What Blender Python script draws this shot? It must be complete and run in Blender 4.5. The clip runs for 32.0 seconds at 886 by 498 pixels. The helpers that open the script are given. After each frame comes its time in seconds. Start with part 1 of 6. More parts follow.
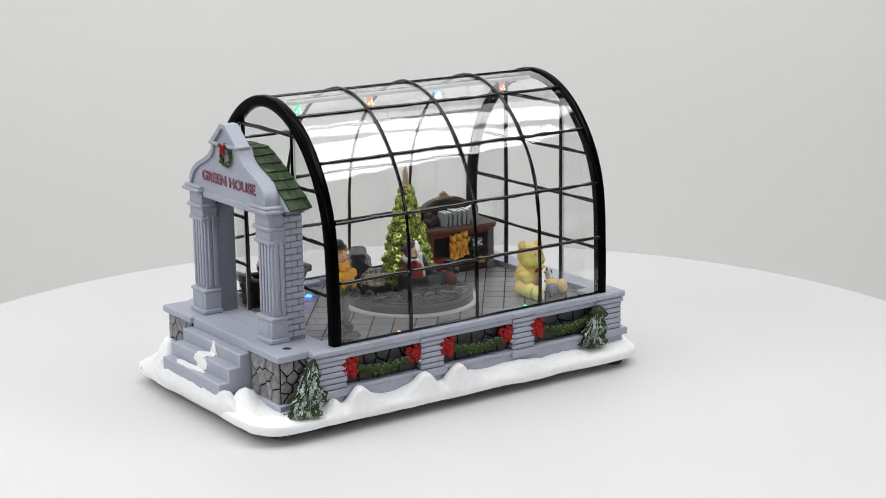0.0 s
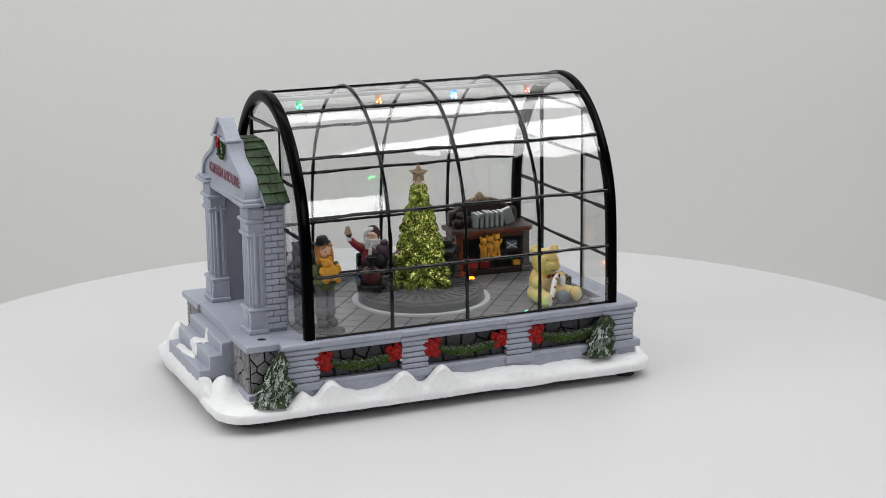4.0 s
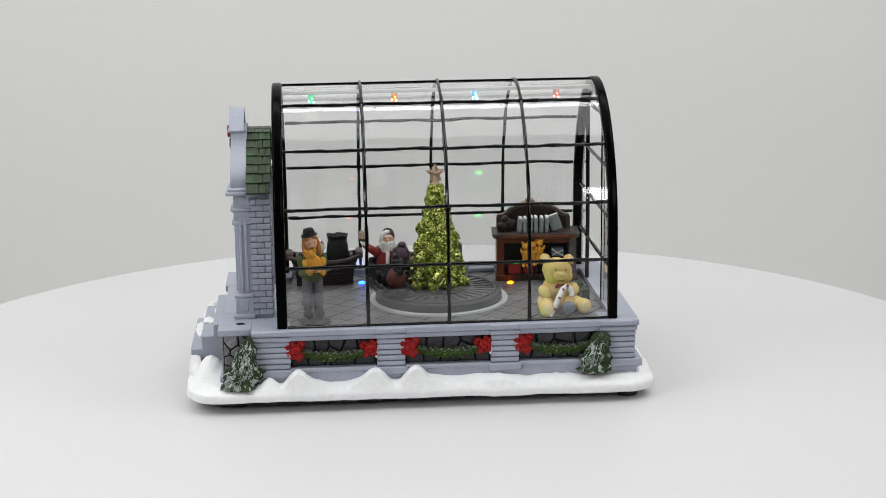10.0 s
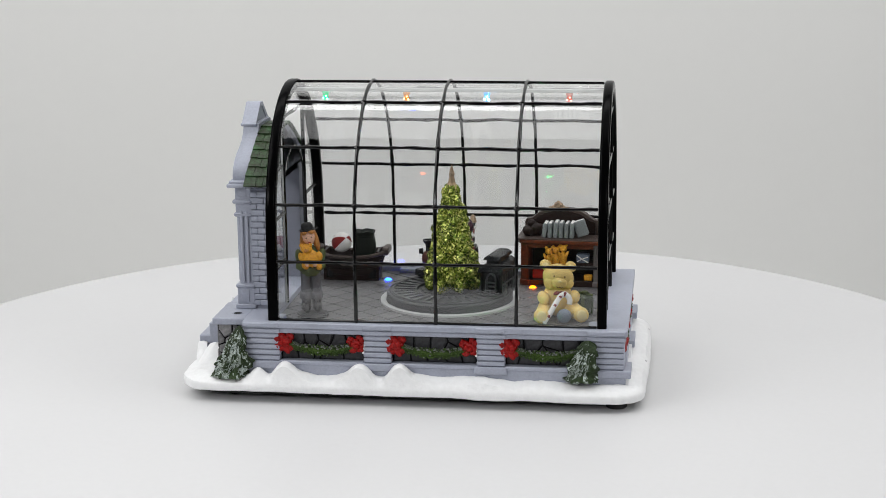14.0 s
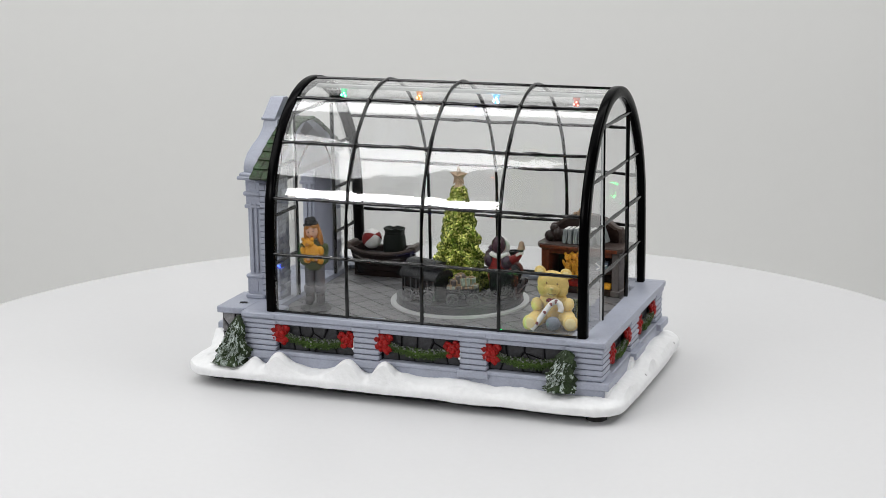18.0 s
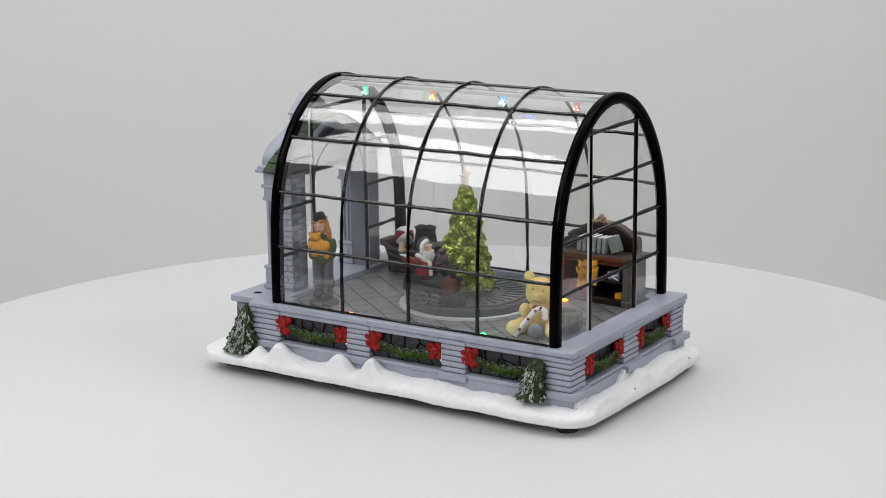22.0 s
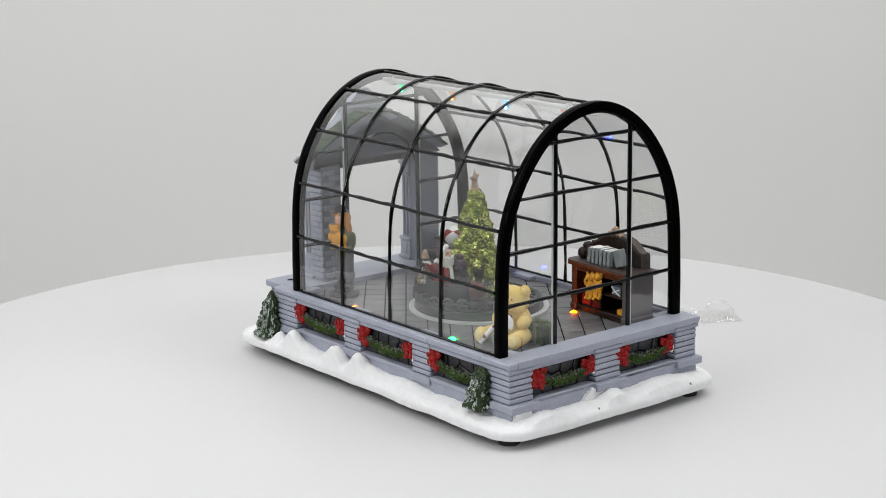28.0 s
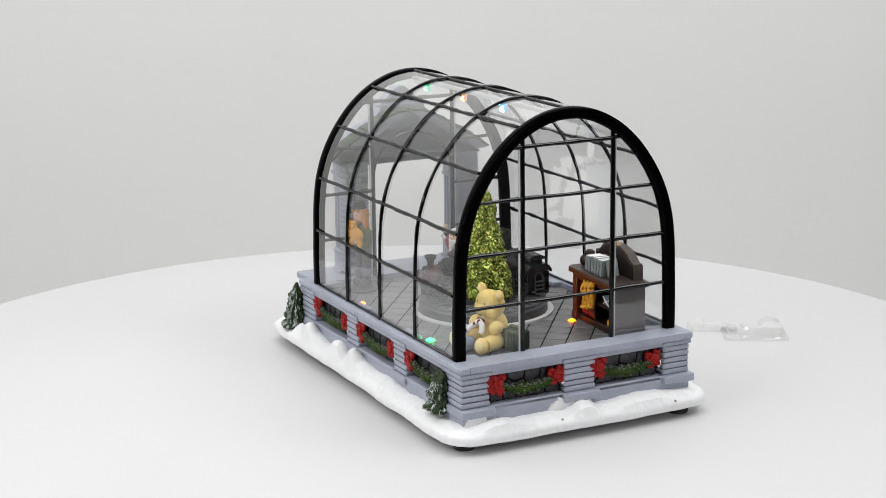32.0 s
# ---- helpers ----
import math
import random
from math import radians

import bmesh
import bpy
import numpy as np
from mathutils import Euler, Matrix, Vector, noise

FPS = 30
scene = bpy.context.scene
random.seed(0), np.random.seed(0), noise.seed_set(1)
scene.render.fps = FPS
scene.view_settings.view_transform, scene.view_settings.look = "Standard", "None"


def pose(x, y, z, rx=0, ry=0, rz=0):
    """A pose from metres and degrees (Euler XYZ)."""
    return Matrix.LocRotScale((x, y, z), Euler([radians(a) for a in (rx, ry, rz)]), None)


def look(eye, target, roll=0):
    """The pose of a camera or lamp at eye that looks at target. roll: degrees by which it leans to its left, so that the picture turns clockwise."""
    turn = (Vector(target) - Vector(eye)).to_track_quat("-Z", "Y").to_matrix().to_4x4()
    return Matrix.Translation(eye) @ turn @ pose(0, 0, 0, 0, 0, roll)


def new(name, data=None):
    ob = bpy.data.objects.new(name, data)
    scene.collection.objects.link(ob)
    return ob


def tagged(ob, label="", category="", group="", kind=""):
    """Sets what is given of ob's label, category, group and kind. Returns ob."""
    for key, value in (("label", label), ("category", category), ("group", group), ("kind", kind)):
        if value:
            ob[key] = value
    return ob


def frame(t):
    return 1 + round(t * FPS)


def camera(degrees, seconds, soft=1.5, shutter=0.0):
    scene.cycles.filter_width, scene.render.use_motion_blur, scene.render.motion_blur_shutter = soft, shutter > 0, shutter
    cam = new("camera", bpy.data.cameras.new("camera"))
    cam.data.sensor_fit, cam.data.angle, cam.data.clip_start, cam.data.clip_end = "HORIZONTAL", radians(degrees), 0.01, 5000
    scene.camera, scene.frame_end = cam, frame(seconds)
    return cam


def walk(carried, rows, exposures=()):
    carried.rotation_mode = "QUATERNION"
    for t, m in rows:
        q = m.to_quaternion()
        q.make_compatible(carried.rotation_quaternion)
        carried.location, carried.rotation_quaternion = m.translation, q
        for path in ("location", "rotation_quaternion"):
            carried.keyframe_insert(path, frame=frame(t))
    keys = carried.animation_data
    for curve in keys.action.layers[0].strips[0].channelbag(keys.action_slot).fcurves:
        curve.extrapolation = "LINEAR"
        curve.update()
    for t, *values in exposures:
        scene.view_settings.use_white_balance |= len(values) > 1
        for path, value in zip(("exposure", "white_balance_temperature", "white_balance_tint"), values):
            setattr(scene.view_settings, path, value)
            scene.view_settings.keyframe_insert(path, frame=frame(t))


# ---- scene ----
# The camera stands still; the turntable turns under the ornament.
CAM_Y, CAM_Z = -0.9, 0.2867
cam = camera(28.93, 32.0, soft=0.4)
aim = Matrix.Rotation(radians(-0.52), 4, "Z") @ Matrix.Rotation(radians(90 - 13.26), 4, "X") @ Matrix.Rotation(radians(-0.698), 4, "Z")
still = Matrix.Translation((0, CAM_Y, CAM_Z)) @ aim
walk(cam, [(0, still), (32, still)], exposures=[(0, 0.40), (1.2, 0.40), (2, 0.29), (3, 0.16), (7, 0.16), (7.8, 0.27), (18.2, 0.27), (18.9, 0.16), (25.5, 0.16), (27, 0.23), (28.2, 0.29), (29, 0.40), (32, 0.40)])

TURN_START, TURN_END = 34.54, -63.798
STANDS_AT = (2.157, 1.482, 0)   # where the ornament's own origin lies on the turntable (mm)


def turn(t):
    """Turntable angle in degrees at t seconds."""
    return TURN_START + (TURN_END - TURN_START) * t / 32.0


# ---- world and light ----
world = bpy.data.worlds.new("studio_air")
scene.world = world
world.use_nodes = True
world.node_tree.nodes["Background"].inputs[0].default_value = (0.95, 0.97, 1.0, 1)
world.node_tree.nodes["Background"].inputs[1].default_value = 0.36


def softbox_lamp(name, eye, target, wide, high, watts, colour=(1, 1, 1)):
    data = bpy.data.lights.new(name, "AREA")
    data.shape, data.size, data.size_y, data.energy, data.color = "RECTANGLE", wide, high, watts, colour
    ob = new(name, data)
    ob.matrix_world = look(eye, target)
    return ob


softbox_lamp("softbox_right", (0.82, -0.20, 1.07), (0, 0.0, 0.12), 0.62, 0.46, 4.2, (1.0, 1.0, 1.0))
softbox_lamp("panel_lamp_right", (0.52, -0.92, 0.43), (0, 0, 0.12), 0.44, 0.28, 2.0, (1.0, 1.0, 1.0))
softbox_lamp("softbox_left", (-0.92, -0.40, 0.97), (0, 0.0, 0.12), 0.80, 0.60, 6.2, (1.0, 1.0, 1.0))
softbox_lamp("strip_lamp_left", (-0.675, -0.725, 0.40), (0, 0, 0.11), 0.22, 0.065, 1.35, (1.0, 1.0, 1.0))
# Broad overhead fill added for even light; no lamp is known there.
softbox_lamp("overhead_fill", (0, 0.10, 1.74), (0, 0.25, 0.0), 2.9, 1.5, 15.0, (1.0, 1.0, 1.0))
# Added light that only brightens the backdrop; it faces away from the dome.
softbox_lamp("backdrop_fill", (0, 0.42, 1.66), (0, 1.05, 0.5), 2.8, 0.4, 11.4, (1.0, 1.0, 1.0))

# ---- materials ----


def material(name, colour, rough=0.5, metal=0.0, vary=0.12, grain=900.0, bump=0.15, big=60.0, coat=0.0, spec=0.5, second=None, glow=0.0, subsurface=0.0, single=0.0, specks=0.0):
    """Painted resin, plastic or metal: colour broken up at two scales, with fine relief."""
    m = bpy.data.materials.new(name)
    m.use_nodes = True
    nt = m.node_tree
    n, link = nt.nodes, nt.links.new
    b = n["Principled BSDF"]
    co = n.new("ShaderNodeTexCoord")
    fine, large = n.new("ShaderNodeTexNoise"), n.new("ShaderNodeTexNoise")
    fine.inputs["Scale"].default_value, large.inputs["Scale"].default_value = grain, big
    fine.inputs["Detail"].default_value, large.inputs["Detail"].default_value = 4, 3
    link(co.outputs["Object"], fine.inputs["Vector"])
    link(co.outputs["Object"], large.inputs["Vector"])
    add = n.new("ShaderNodeMath")
    add.operation = "ADD"
    link(fine.outputs["Fac"], add.inputs[0])
    link(large.outputs["Fac"], add.inputs[1])
    ramp = n.new("ShaderNodeMapRange")
    ramp.inputs["From Min"].default_value, ramp.inputs["From Max"].default_value = 0.7, 1.3
    link(add.outputs[0], ramp.inputs["Value"])
    mix = n.new("ShaderNodeMix")
    mix.data_type = "RGBA"
    dark = second or tuple(c * (1 - vary) for c in colour)
    lite = tuple(min(1, c * (1 + vary)) for c in colour)
    mix.inputs["A"].default_value, mix.inputs["B"].default_value = (*dark, 1), (*lite, 1)
    link(ramp.outputs["Result"], mix.inputs["Factor"])
    tone = mix.outputs["Result"]
    if single:
        info, span, scale = n.new("ShaderNodeObjectInfo"), n.new("ShaderNodeMapRange"), n.new("ShaderNodeVectorMath")
        span.inputs["To Min"].default_value, span.inputs["To Max"].default_value = 1 - single, 1 + single
        link(info.outputs["Random"], span.inputs["Value"])
        scale.operation = "SCALE"
        link(tone, scale.inputs[0])
        link(span.outputs["Result"], scale.inputs["Scale"])
        tone = scale.outputs["Vector"]
    if specks:
        cell, near, part_of, chip = n.new("ShaderNodeTexVoronoi"), n.new("ShaderNodeMath"), n.new("ShaderNodeMath"), n.new("ShaderNodeMix")
        few = n.new("ShaderNodeMath")
        cell.inputs["Scale"].default_value = 75
        near.operation, near.inputs[1].default_value = "LESS_THAN", specks
        few.operation, few.inputs[1].default_value = "GREATER_THAN", 0.62
        part_of.operation = "MULTIPLY"
        chip.data_type = "RGBA"
        chip.inputs["B"].default_value = (0.16, 0.16, 0.17, 1)
        link(co.outputs["Object"], cell.inputs["Vector"])
        link(cell.outputs["Distance"], near.inputs[0])
        link(cell.outputs["Color"], few.inputs[0])
        link(near.outputs[0], part_of.inputs[0])
        link(few.outputs[0], part_of.inputs[1])
        link(part_of.outputs[0], chip.inputs["Factor"])
        link(tone, chip.inputs["A"])
        tone = chip.outputs["Result"]
    link(tone, b.inputs["Base Color"])
    rr = n.new("ShaderNodeMapRange")
    rr.inputs["To Min"].default_value, rr.inputs["To Max"].default_value = max(0.02, rough - 0.08), min(1, rough + 0.1)
    link(large.outputs["Fac"], rr.inputs["Value"])
    link(rr.outputs["Result"], b.inputs["Roughness"])
    b.inputs["Metallic"].default_value = metal
    b.inputs["Specular IOR Level"].default_value = spec
    b.inputs["Coat Weight"].default_value = coat
    b.inputs["Coat Roughness"].default_value = 0.15
    if subsurface:
        b.inputs["Subsurface Weight"].default_value = subsurface
        b.inputs["Subsurface Radius"].default_value = (0.004, 0.003, 0.002)
    if bump:
        bp = n.new("ShaderNodeBump")
        bp.inputs["Strength"].default_value, bp.inputs["Distance"].default_value = bump, 0.0006
        link(fine.outputs["Fac"], bp.inputs["Height"])
        link(bp.outputs["Normal"], b.inputs["Normal"])
    if glow:
        b.inputs["Emission Color"].default_value = (*colour, 1)
        b.inputs["Emission Strength"].default_value = glow
    return m


def glitter(name, dark, mid, bright, rough=0.32, metal=0.5, size=0.0008):
    """Glitter over paint: small flakes, each with its own tone and tilt."""
    m = bpy.data.materials.new(name)
    m.use_nodes = True
    n, link = m.node_tree.nodes, m.node_tree.links.new
    b = n["Principled BSDF"]
    at, cell, big = n.new("ShaderNodeTexCoord"), n.new("ShaderNodeTexVoronoi"), n.new("ShaderNodeTexNoise")
    cell.inputs["Scale"].default_value, big.inputs["Scale"].default_value = 1 / size, 260
    link(at.outputs["Object"], cell.inputs["Vector"])
    link(at.outputs["Object"], big.inputs["Vector"])
    parts_of, ramp = n.new("ShaderNodeSeparateColor"), n.new("ShaderNodeValToRGB")
    link(cell.outputs["Color"], parts_of.inputs["Color"])
    add = n.new("ShaderNodeMath")
    add.operation, add.inputs[1].default_value, add.inputs[2].default_value = "MULTIPLY_ADD", 0.55, 0.22
    link(big.outputs["Fac"], add.inputs[0])
    tone = n.new("ShaderNodeMath")
    tone.operation = "MULTIPLY"
    link(add.outputs[0], tone.inputs[0])
    link(parts_of.outputs["Red"], tone.inputs[1])
    e = ramp.color_ramp.elements
    e[0].position, e[0].color = 0.0, (*dark, 1)
    e[1].position, e[1].color = 0.44, (*bright, 1)
    middle = e.new(0.30)
    middle.color = (*mid, 1)
    link(tone.outputs[0], ramp.inputs["Fac"])
    link(ramp.outputs["Color"], b.inputs["Base Color"])
    tilt, scale, plus, unit = n.new("ShaderNodeVectorMath"), n.new("ShaderNodeVectorMath"), n.new("ShaderNodeVectorMath"), n.new("ShaderNodeVectorMath")
    geo = n.new("ShaderNodeNewGeometry")
    tilt.operation, scale.operation, plus.operation, unit.operation = "SUBTRACT", "SCALE", "ADD", "NORMALIZE"
    tilt.inputs[1].default_value = (0.5, 0.5, 0.5)
    scale.inputs["Scale"].default_value = 1.1
    link(cell.outputs["Color"], tilt.inputs[0])
    link(tilt.outputs[0], scale.inputs[0])
    link(scale.outputs[0], plus.inputs[0])
    link(geo.outputs["Normal"], plus.inputs[1])
    link(plus.outputs[0], unit.inputs[0])
    link(unit.outputs[0], b.inputs["Normal"])
    b.inputs["Roughness"].default_value, b.inputs["Metallic"].default_value = rough, metal
    return m


def clear_plastic(name, tint=(0.965, 0.97, 0.97), gloss=0.05, rough=0.02, wave=0.15, fall=5.0):
    """Thin clear sheet: light passes straight, gloss grows towards grazing."""
    m = bpy.data.materials.new(name)
    m.use_nodes = True
    nt = m.node_tree
    n, link = nt.nodes, nt.links.new
    n.remove(n["Principled BSDF"])
    t, g, mix = n.new("ShaderNodeBsdfTransparent"), n.new("ShaderNodeBsdfGlossy"), n.new("ShaderNodeMixShader")
    t.inputs["Color"].default_value = (*tint, 1)
    g.inputs["Roughness"].default_value = rough
    g.inputs["Color"].default_value = (1, 1, 1, 1)
    lw, po, f = n.new("ShaderNodeLayerWeight"), n.new("ShaderNodeMath"), n.new("ShaderNodeMapRange")
    lw.inputs["Blend"].default_value = 0.5
    po.operation = "POWER"
    po.inputs[1].default_value = fall
    link(lw.outputs["Facing"], po.inputs[0])
    link(po.outputs[0], f.inputs["Value"])
    f.inputs["To Min"].default_value, f.inputs["To Max"].default_value = gloss, 0.9
    co, no, bp = n.new("ShaderNodeTexCoord"), n.new("ShaderNodeTexNoise"), n.new("ShaderNodeBump")
    no.inputs["Scale"].default_value = 40
    bp.inputs["Strength"].default_value, bp.inputs["Distance"].default_value = wave, 0.002
    link(co.outputs["Object"], no.inputs["Vector"])
    link(no.outputs["Fac"], bp.inputs["Height"])
    link(bp.outputs["Normal"], g.inputs["Normal"])
    link(f.outputs["Result"], mix.inputs["Fac"])
    link(t.outputs[0], mix.inputs[1])
    link(g.outputs[0], mix.inputs[2])
    link(mix.outputs[0], n["Material Output"].inputs["Surface"])
    return m


def lamp_plastic(name, colour, glow):
    return material(name, colour, rough=0.2, bump=0.05, glow=glow, vary=0.05)


PAPER = material("backdrop_paper", (0.83, 0.83, 0.815), rough=0.9, vary=0.006, grain=60, big=3, bump=0.02, spec=0.1)
WALL = material("studio_wall_paint", (0.07, 0.07, 0.07), rough=0.9, vary=0.05, grain=40, big=2, bump=0.03, spec=0.2)
SIDE_GREY = material("side_screen_grey", (0.17, 0.17, 0.17), rough=0.9, vary=0.04, grain=40, big=2, bump=0.03, spec=0.2)
SIDE = material("side_screen_white", (0.74, 0.74, 0.74), rough=0.9, vary=0.03, grain=40, big=2, bump=0.03, spec=0.2)
TABLE = material("turntable_white", (0.548, 0.548, 0.555), rough=0.42, vary=0.012, grain=250, big=9, bump=0.02, spec=0.35)
GREY = material("grey_resin", (0.325, 0.345, 0.415), rough=0.42, vary=0.10, grain=900, big=90, bump=0.18)
GREY_DARK = material("grey_resin_joint", (0.10, 0.107, 0.135), rough=0.6, vary=0.15, grain=1400, big=120, bump=0.10)
GREY_JOINT = material("grey_brick_joint", (0.19, 0.20, 0.245), rough=0.6, vary=0.12, grain=1400, big=120, bump=0.10)
STONE = material("dark_stone", (0.200, 0.196, 0.202), rough=0.6, vary=0.35, grain=700, big=180, bump=0.5, single=0.2)
MORTAR = material("black_joint", (0.005, 0.005, 0.006), rough=0.7, vary=0.2, spec=0.15)
SNOW = material("snow_paint", (0.76, 0.765, 0.77), rough=0.5, vary=0.05, grain=350, big=45, bump=0.5, specks=0.055)
BLACK = material("black_frame", (0.0012, 0.0012, 0.0014), rough=0.16, vary=0.3, grain=900, bump=0.08, spec=0.03)
BAR = material("black_bar_paint", (0.001, 0.001, 0.0012), rough=0.12, vary=0.3, grain=300, bump=0.12, spec=0.42)
CLEAR = clear_plastic("clear_dome", gloss=0.088, rough=0.04, fall=3.0)
CLEAR_BOX = clear_plastic("clear_bracket", tint=(0.985, 0.985, 0.985), gloss=0.07, rough=0.03, wave=0.12, fall=3.0)
SHINGLE = material("green_shingle", (0.024, 0.060, 0.022), rough=0.42, vary=0.6, grain=700, big=120, bump=0.6, spec=0.25, second=(0.020, 0.014, 0.009), single=0.2)
RED = material("red_gloss", (0.235, 0.004, 0.003), rough=0.42, vary=0.5, grain=900, bump=0.8, spec=0.25, second=(0.13, 0.001, 0.001))
SIGN_RED = material("sign_red", (0.15, 0.030, 0.050), rough=0.5, vary=0.3, grain=900, big=500, second=(0.15, 0.085, 0.115))
GARLAND = material("garland_green", (0.050, 0.092, 0.014), rough=0.6, vary=0.6, grain=2600, bump=1.0, second=(0.007, 0.014, 0.005), spec=0.3)
FIR = material("fir_green", (0.018, 0.034, 0.009), rough=0.45, vary=0.5, grain=1200, bump=0.9, spec=0.3, second=(0.005, 0.011, 0.003))
FIR_SNOW = material("fir_frost", (0.46, 0.52, 0.50), rough=0.6, vary=0.25, grain=1300, big=160, bump=0.7, second=(0.03, 0.05, 0.02))
TWIG_FROST = material("garland_frost", (0.20, 0.21, 0.20), rough=0.6, vary=0.3, grain=1300, bump=0.6, second=(0.05, 0.06, 0.04))
SACK = material("sack_dark_green", (0.006, 0.011, 0.007), rough=0.45, vary=0.5, grain=1200, bump=0.8, spec=0.3)
# Darker copy of the stone: the niches' shade is put into its colour.
STONE_NICHE_SHADED = material("niche_stone_shaded", (0.029, 0.029, 0.033), rough=0.45, vary=0.5, grain=700, big=180, bump=0.6, single=0.3)
FLOOR_TILE = material("floor_tile", (0.138, 0.136, 0.140), rough=0.34, vary=0.22, grain=700, big=90, bump=0.25, single=0.16)
TINSEL = glitter("tinsel", (0.040, 0.068, 0.006), (0.27, 0.36, 0.035), (1.0, 0.98, 0.30), rough=0.25, metal=0.55)
STAR = material("star_bronze", (0.42, 0.30, 0.20), rough=0.4, metal=0.4, vary=0.3, bump=0.5)
BEAR = material("bear_cream", (0.81, 0.60, 0.205), rough=0.5, vary=0.14, grain=1500, bump=0.6, subsurface=0.1)
BEAR_DARK = material("bear_shade", (0.20, 0.10, 0.03), rough=0.5)
BEAR_PALE = material("bear_pale", (0.84, 0.70, 0.34), rough=0.5, vary=0.1, grain=1500, bump=0.5)
WHITE = material("white_paint", (0.80, 0.79, 0.77), rough=0.45, vary=0.06, bump=0.2)
BLUE_GREY = material("blue_grey_paint", (0.14, 0.17, 0.22), rough=0.4, vary=0.2)
ORANGE = material("orange_paint", (0.88, 0.40, 0.025), rough=0.45, vary=0.35, grain=1600, bump=0.9, second=(0.48, 0.14, 0.008))
HAIR = material("hair_paint", (0.58, 0.25, 0.05), rough=0.5, vary=0.3, grain=1600, bump=0.8, second=(0.26, 0.09, 0.02))
SKIN = material("skin_paint", (0.78, 0.47, 0.33), rough=0.5, vary=0.06)
OLIVE = material("olive_paint", (0.075, 0.10, 0.030), rough=0.5, vary=0.3, bump=0.4)
TROUSER = material("grey_trouser", (0.125, 0.125, 0.14), rough=0.5, vary=0.25, bump=0.5)
BOOT = material("boot_dark_grey", (0.028, 0.028, 0.031), rough=0.4, vary=0.3, bump=0.5)
CHARCOAL = material("charcoal_paint", (0.006, 0.006, 0.007), rough=0.4, vary=0.4, grain=1200, bump=0.6, spec=0.3)
IRON = material("engine_iron", (0.009, 0.010, 0.012), rough=0.22, vary=0.6, grain=1100, bump=0.9, spec=0.4)
WOOD = material("brown_wood", (0.016, 0.007, 0.005), rough=0.35, vary=0.5, grain=900, bump=0.6, spec=0.3)
WOOD_TOP = material("dark_worn_wood", (0.075, 0.054, 0.047), rough=0.4, vary=0.5, grain=900, bump=0.5, spec=0.35)
# Hood and cloth below: the blue lamp's purple cast is put into the colour.
HOOD = material("brown_hood_blue_lit", (0.058, 0.022, 0.036), rough=0.22, vary=0.5, grain=1300, bump=0.7)
DUSK = material("dusky_cloth_blue_lit", (0.045, 0.022, 0.042), rough=0.28, vary=0.4, grain=1300, bump=0.7)
WOOD_RED = material("red_brown_wood", (0.145, 0.032, 0.010), rough=0.35, vary=0.55, grain=900, bump=0.6, spec=0.35)
WOOD_GREY = material("grey_brown_wood", (0.105, 0.092, 0.088), rough=0.5, vary=0.3, grain=900, bump=0.4)
BOOK = material("book_grey_blue", (0.24, 0.265, 0.27), rough=0.5, vary=0.3, grain=1500, bump=0.7)
COAT_RED = material("coat_red", (0.25, 0.009, 0.008), rough=0.35, vary=0.5, grain=1500, bump=0.8, spec=0.4, second=(0.09, 0.004, 0.004))
BOILER = material("boiler_red_brown", (0.10, 0.022, 0.016), rough=0.4, vary=0.5, grain=1200, bump=0.7, spec=0.3, second=(0.035, 0.014, 0.012))
PARCEL = material("parcel_silver_green", (0.30, 0.33, 0.29), rough=0.35, metal=0.3, vary=0.35, grain=1500, bump=0.7)
PLATFORM = material("platform_grey", (0.040, 0.042, 0.046), rough=0.32, vary=0.3, grain=800, bump=0.5, spec=0.4)
TRACK_GREY = material("track_grey", (0.068, 0.070, 0.075), rough=0.35, vary=0.4, grain=1100, bump=0.6)
RUBBER = material("black_rubber", (0.010, 0.010, 0.010), rough=0.7)
RAIL_STRIP = material("frosted_rail", (0.55, 0.56, 0.56), rough=0.4, vary=0.05)
LED = {"green": lamp_plastic("led_green", (0.05, 0.75, 0.34), 0.35), "orange": lamp_plastic("led_orange", (0.9, 0.40, 0.12), 0.15),
       "blue": lamp_plastic("led_blue", (0.14, 0.50, 0.95), 0.5), "red": lamp_plastic("led_red", (0.85, 0.34, 0.28), 0.10)}
LED_CORE = {"green": lamp_plastic("core_green", (0.10, 1.0, 0.45), 14), "orange": lamp_plastic("core_orange", (1.0, 0.42, 0.12), 8),
            "blue": lamp_plastic("core_blue", (0.20, 0.55, 1.0), 110), "red": lamp_plastic("core_red", (1.0, 0.30, 0.25), 4)}
GLOW = {"green": lamp_plastic("floor_led_green", (0.005, 1.0, 0.06), 34), "amber": lamp_plastic("floor_led_amber", (1.0, 0.13, 0.002), 9),
        "blue": lamp_plastic("floor_led_blue", (0.005, 0.04, 1.0), 26), "yellow": lamp_plastic("floor_led_yellow", (1.0, 0.13, 0.008), 10)}

# ---- mesh tools (millimetres) ----
MM = 0.001


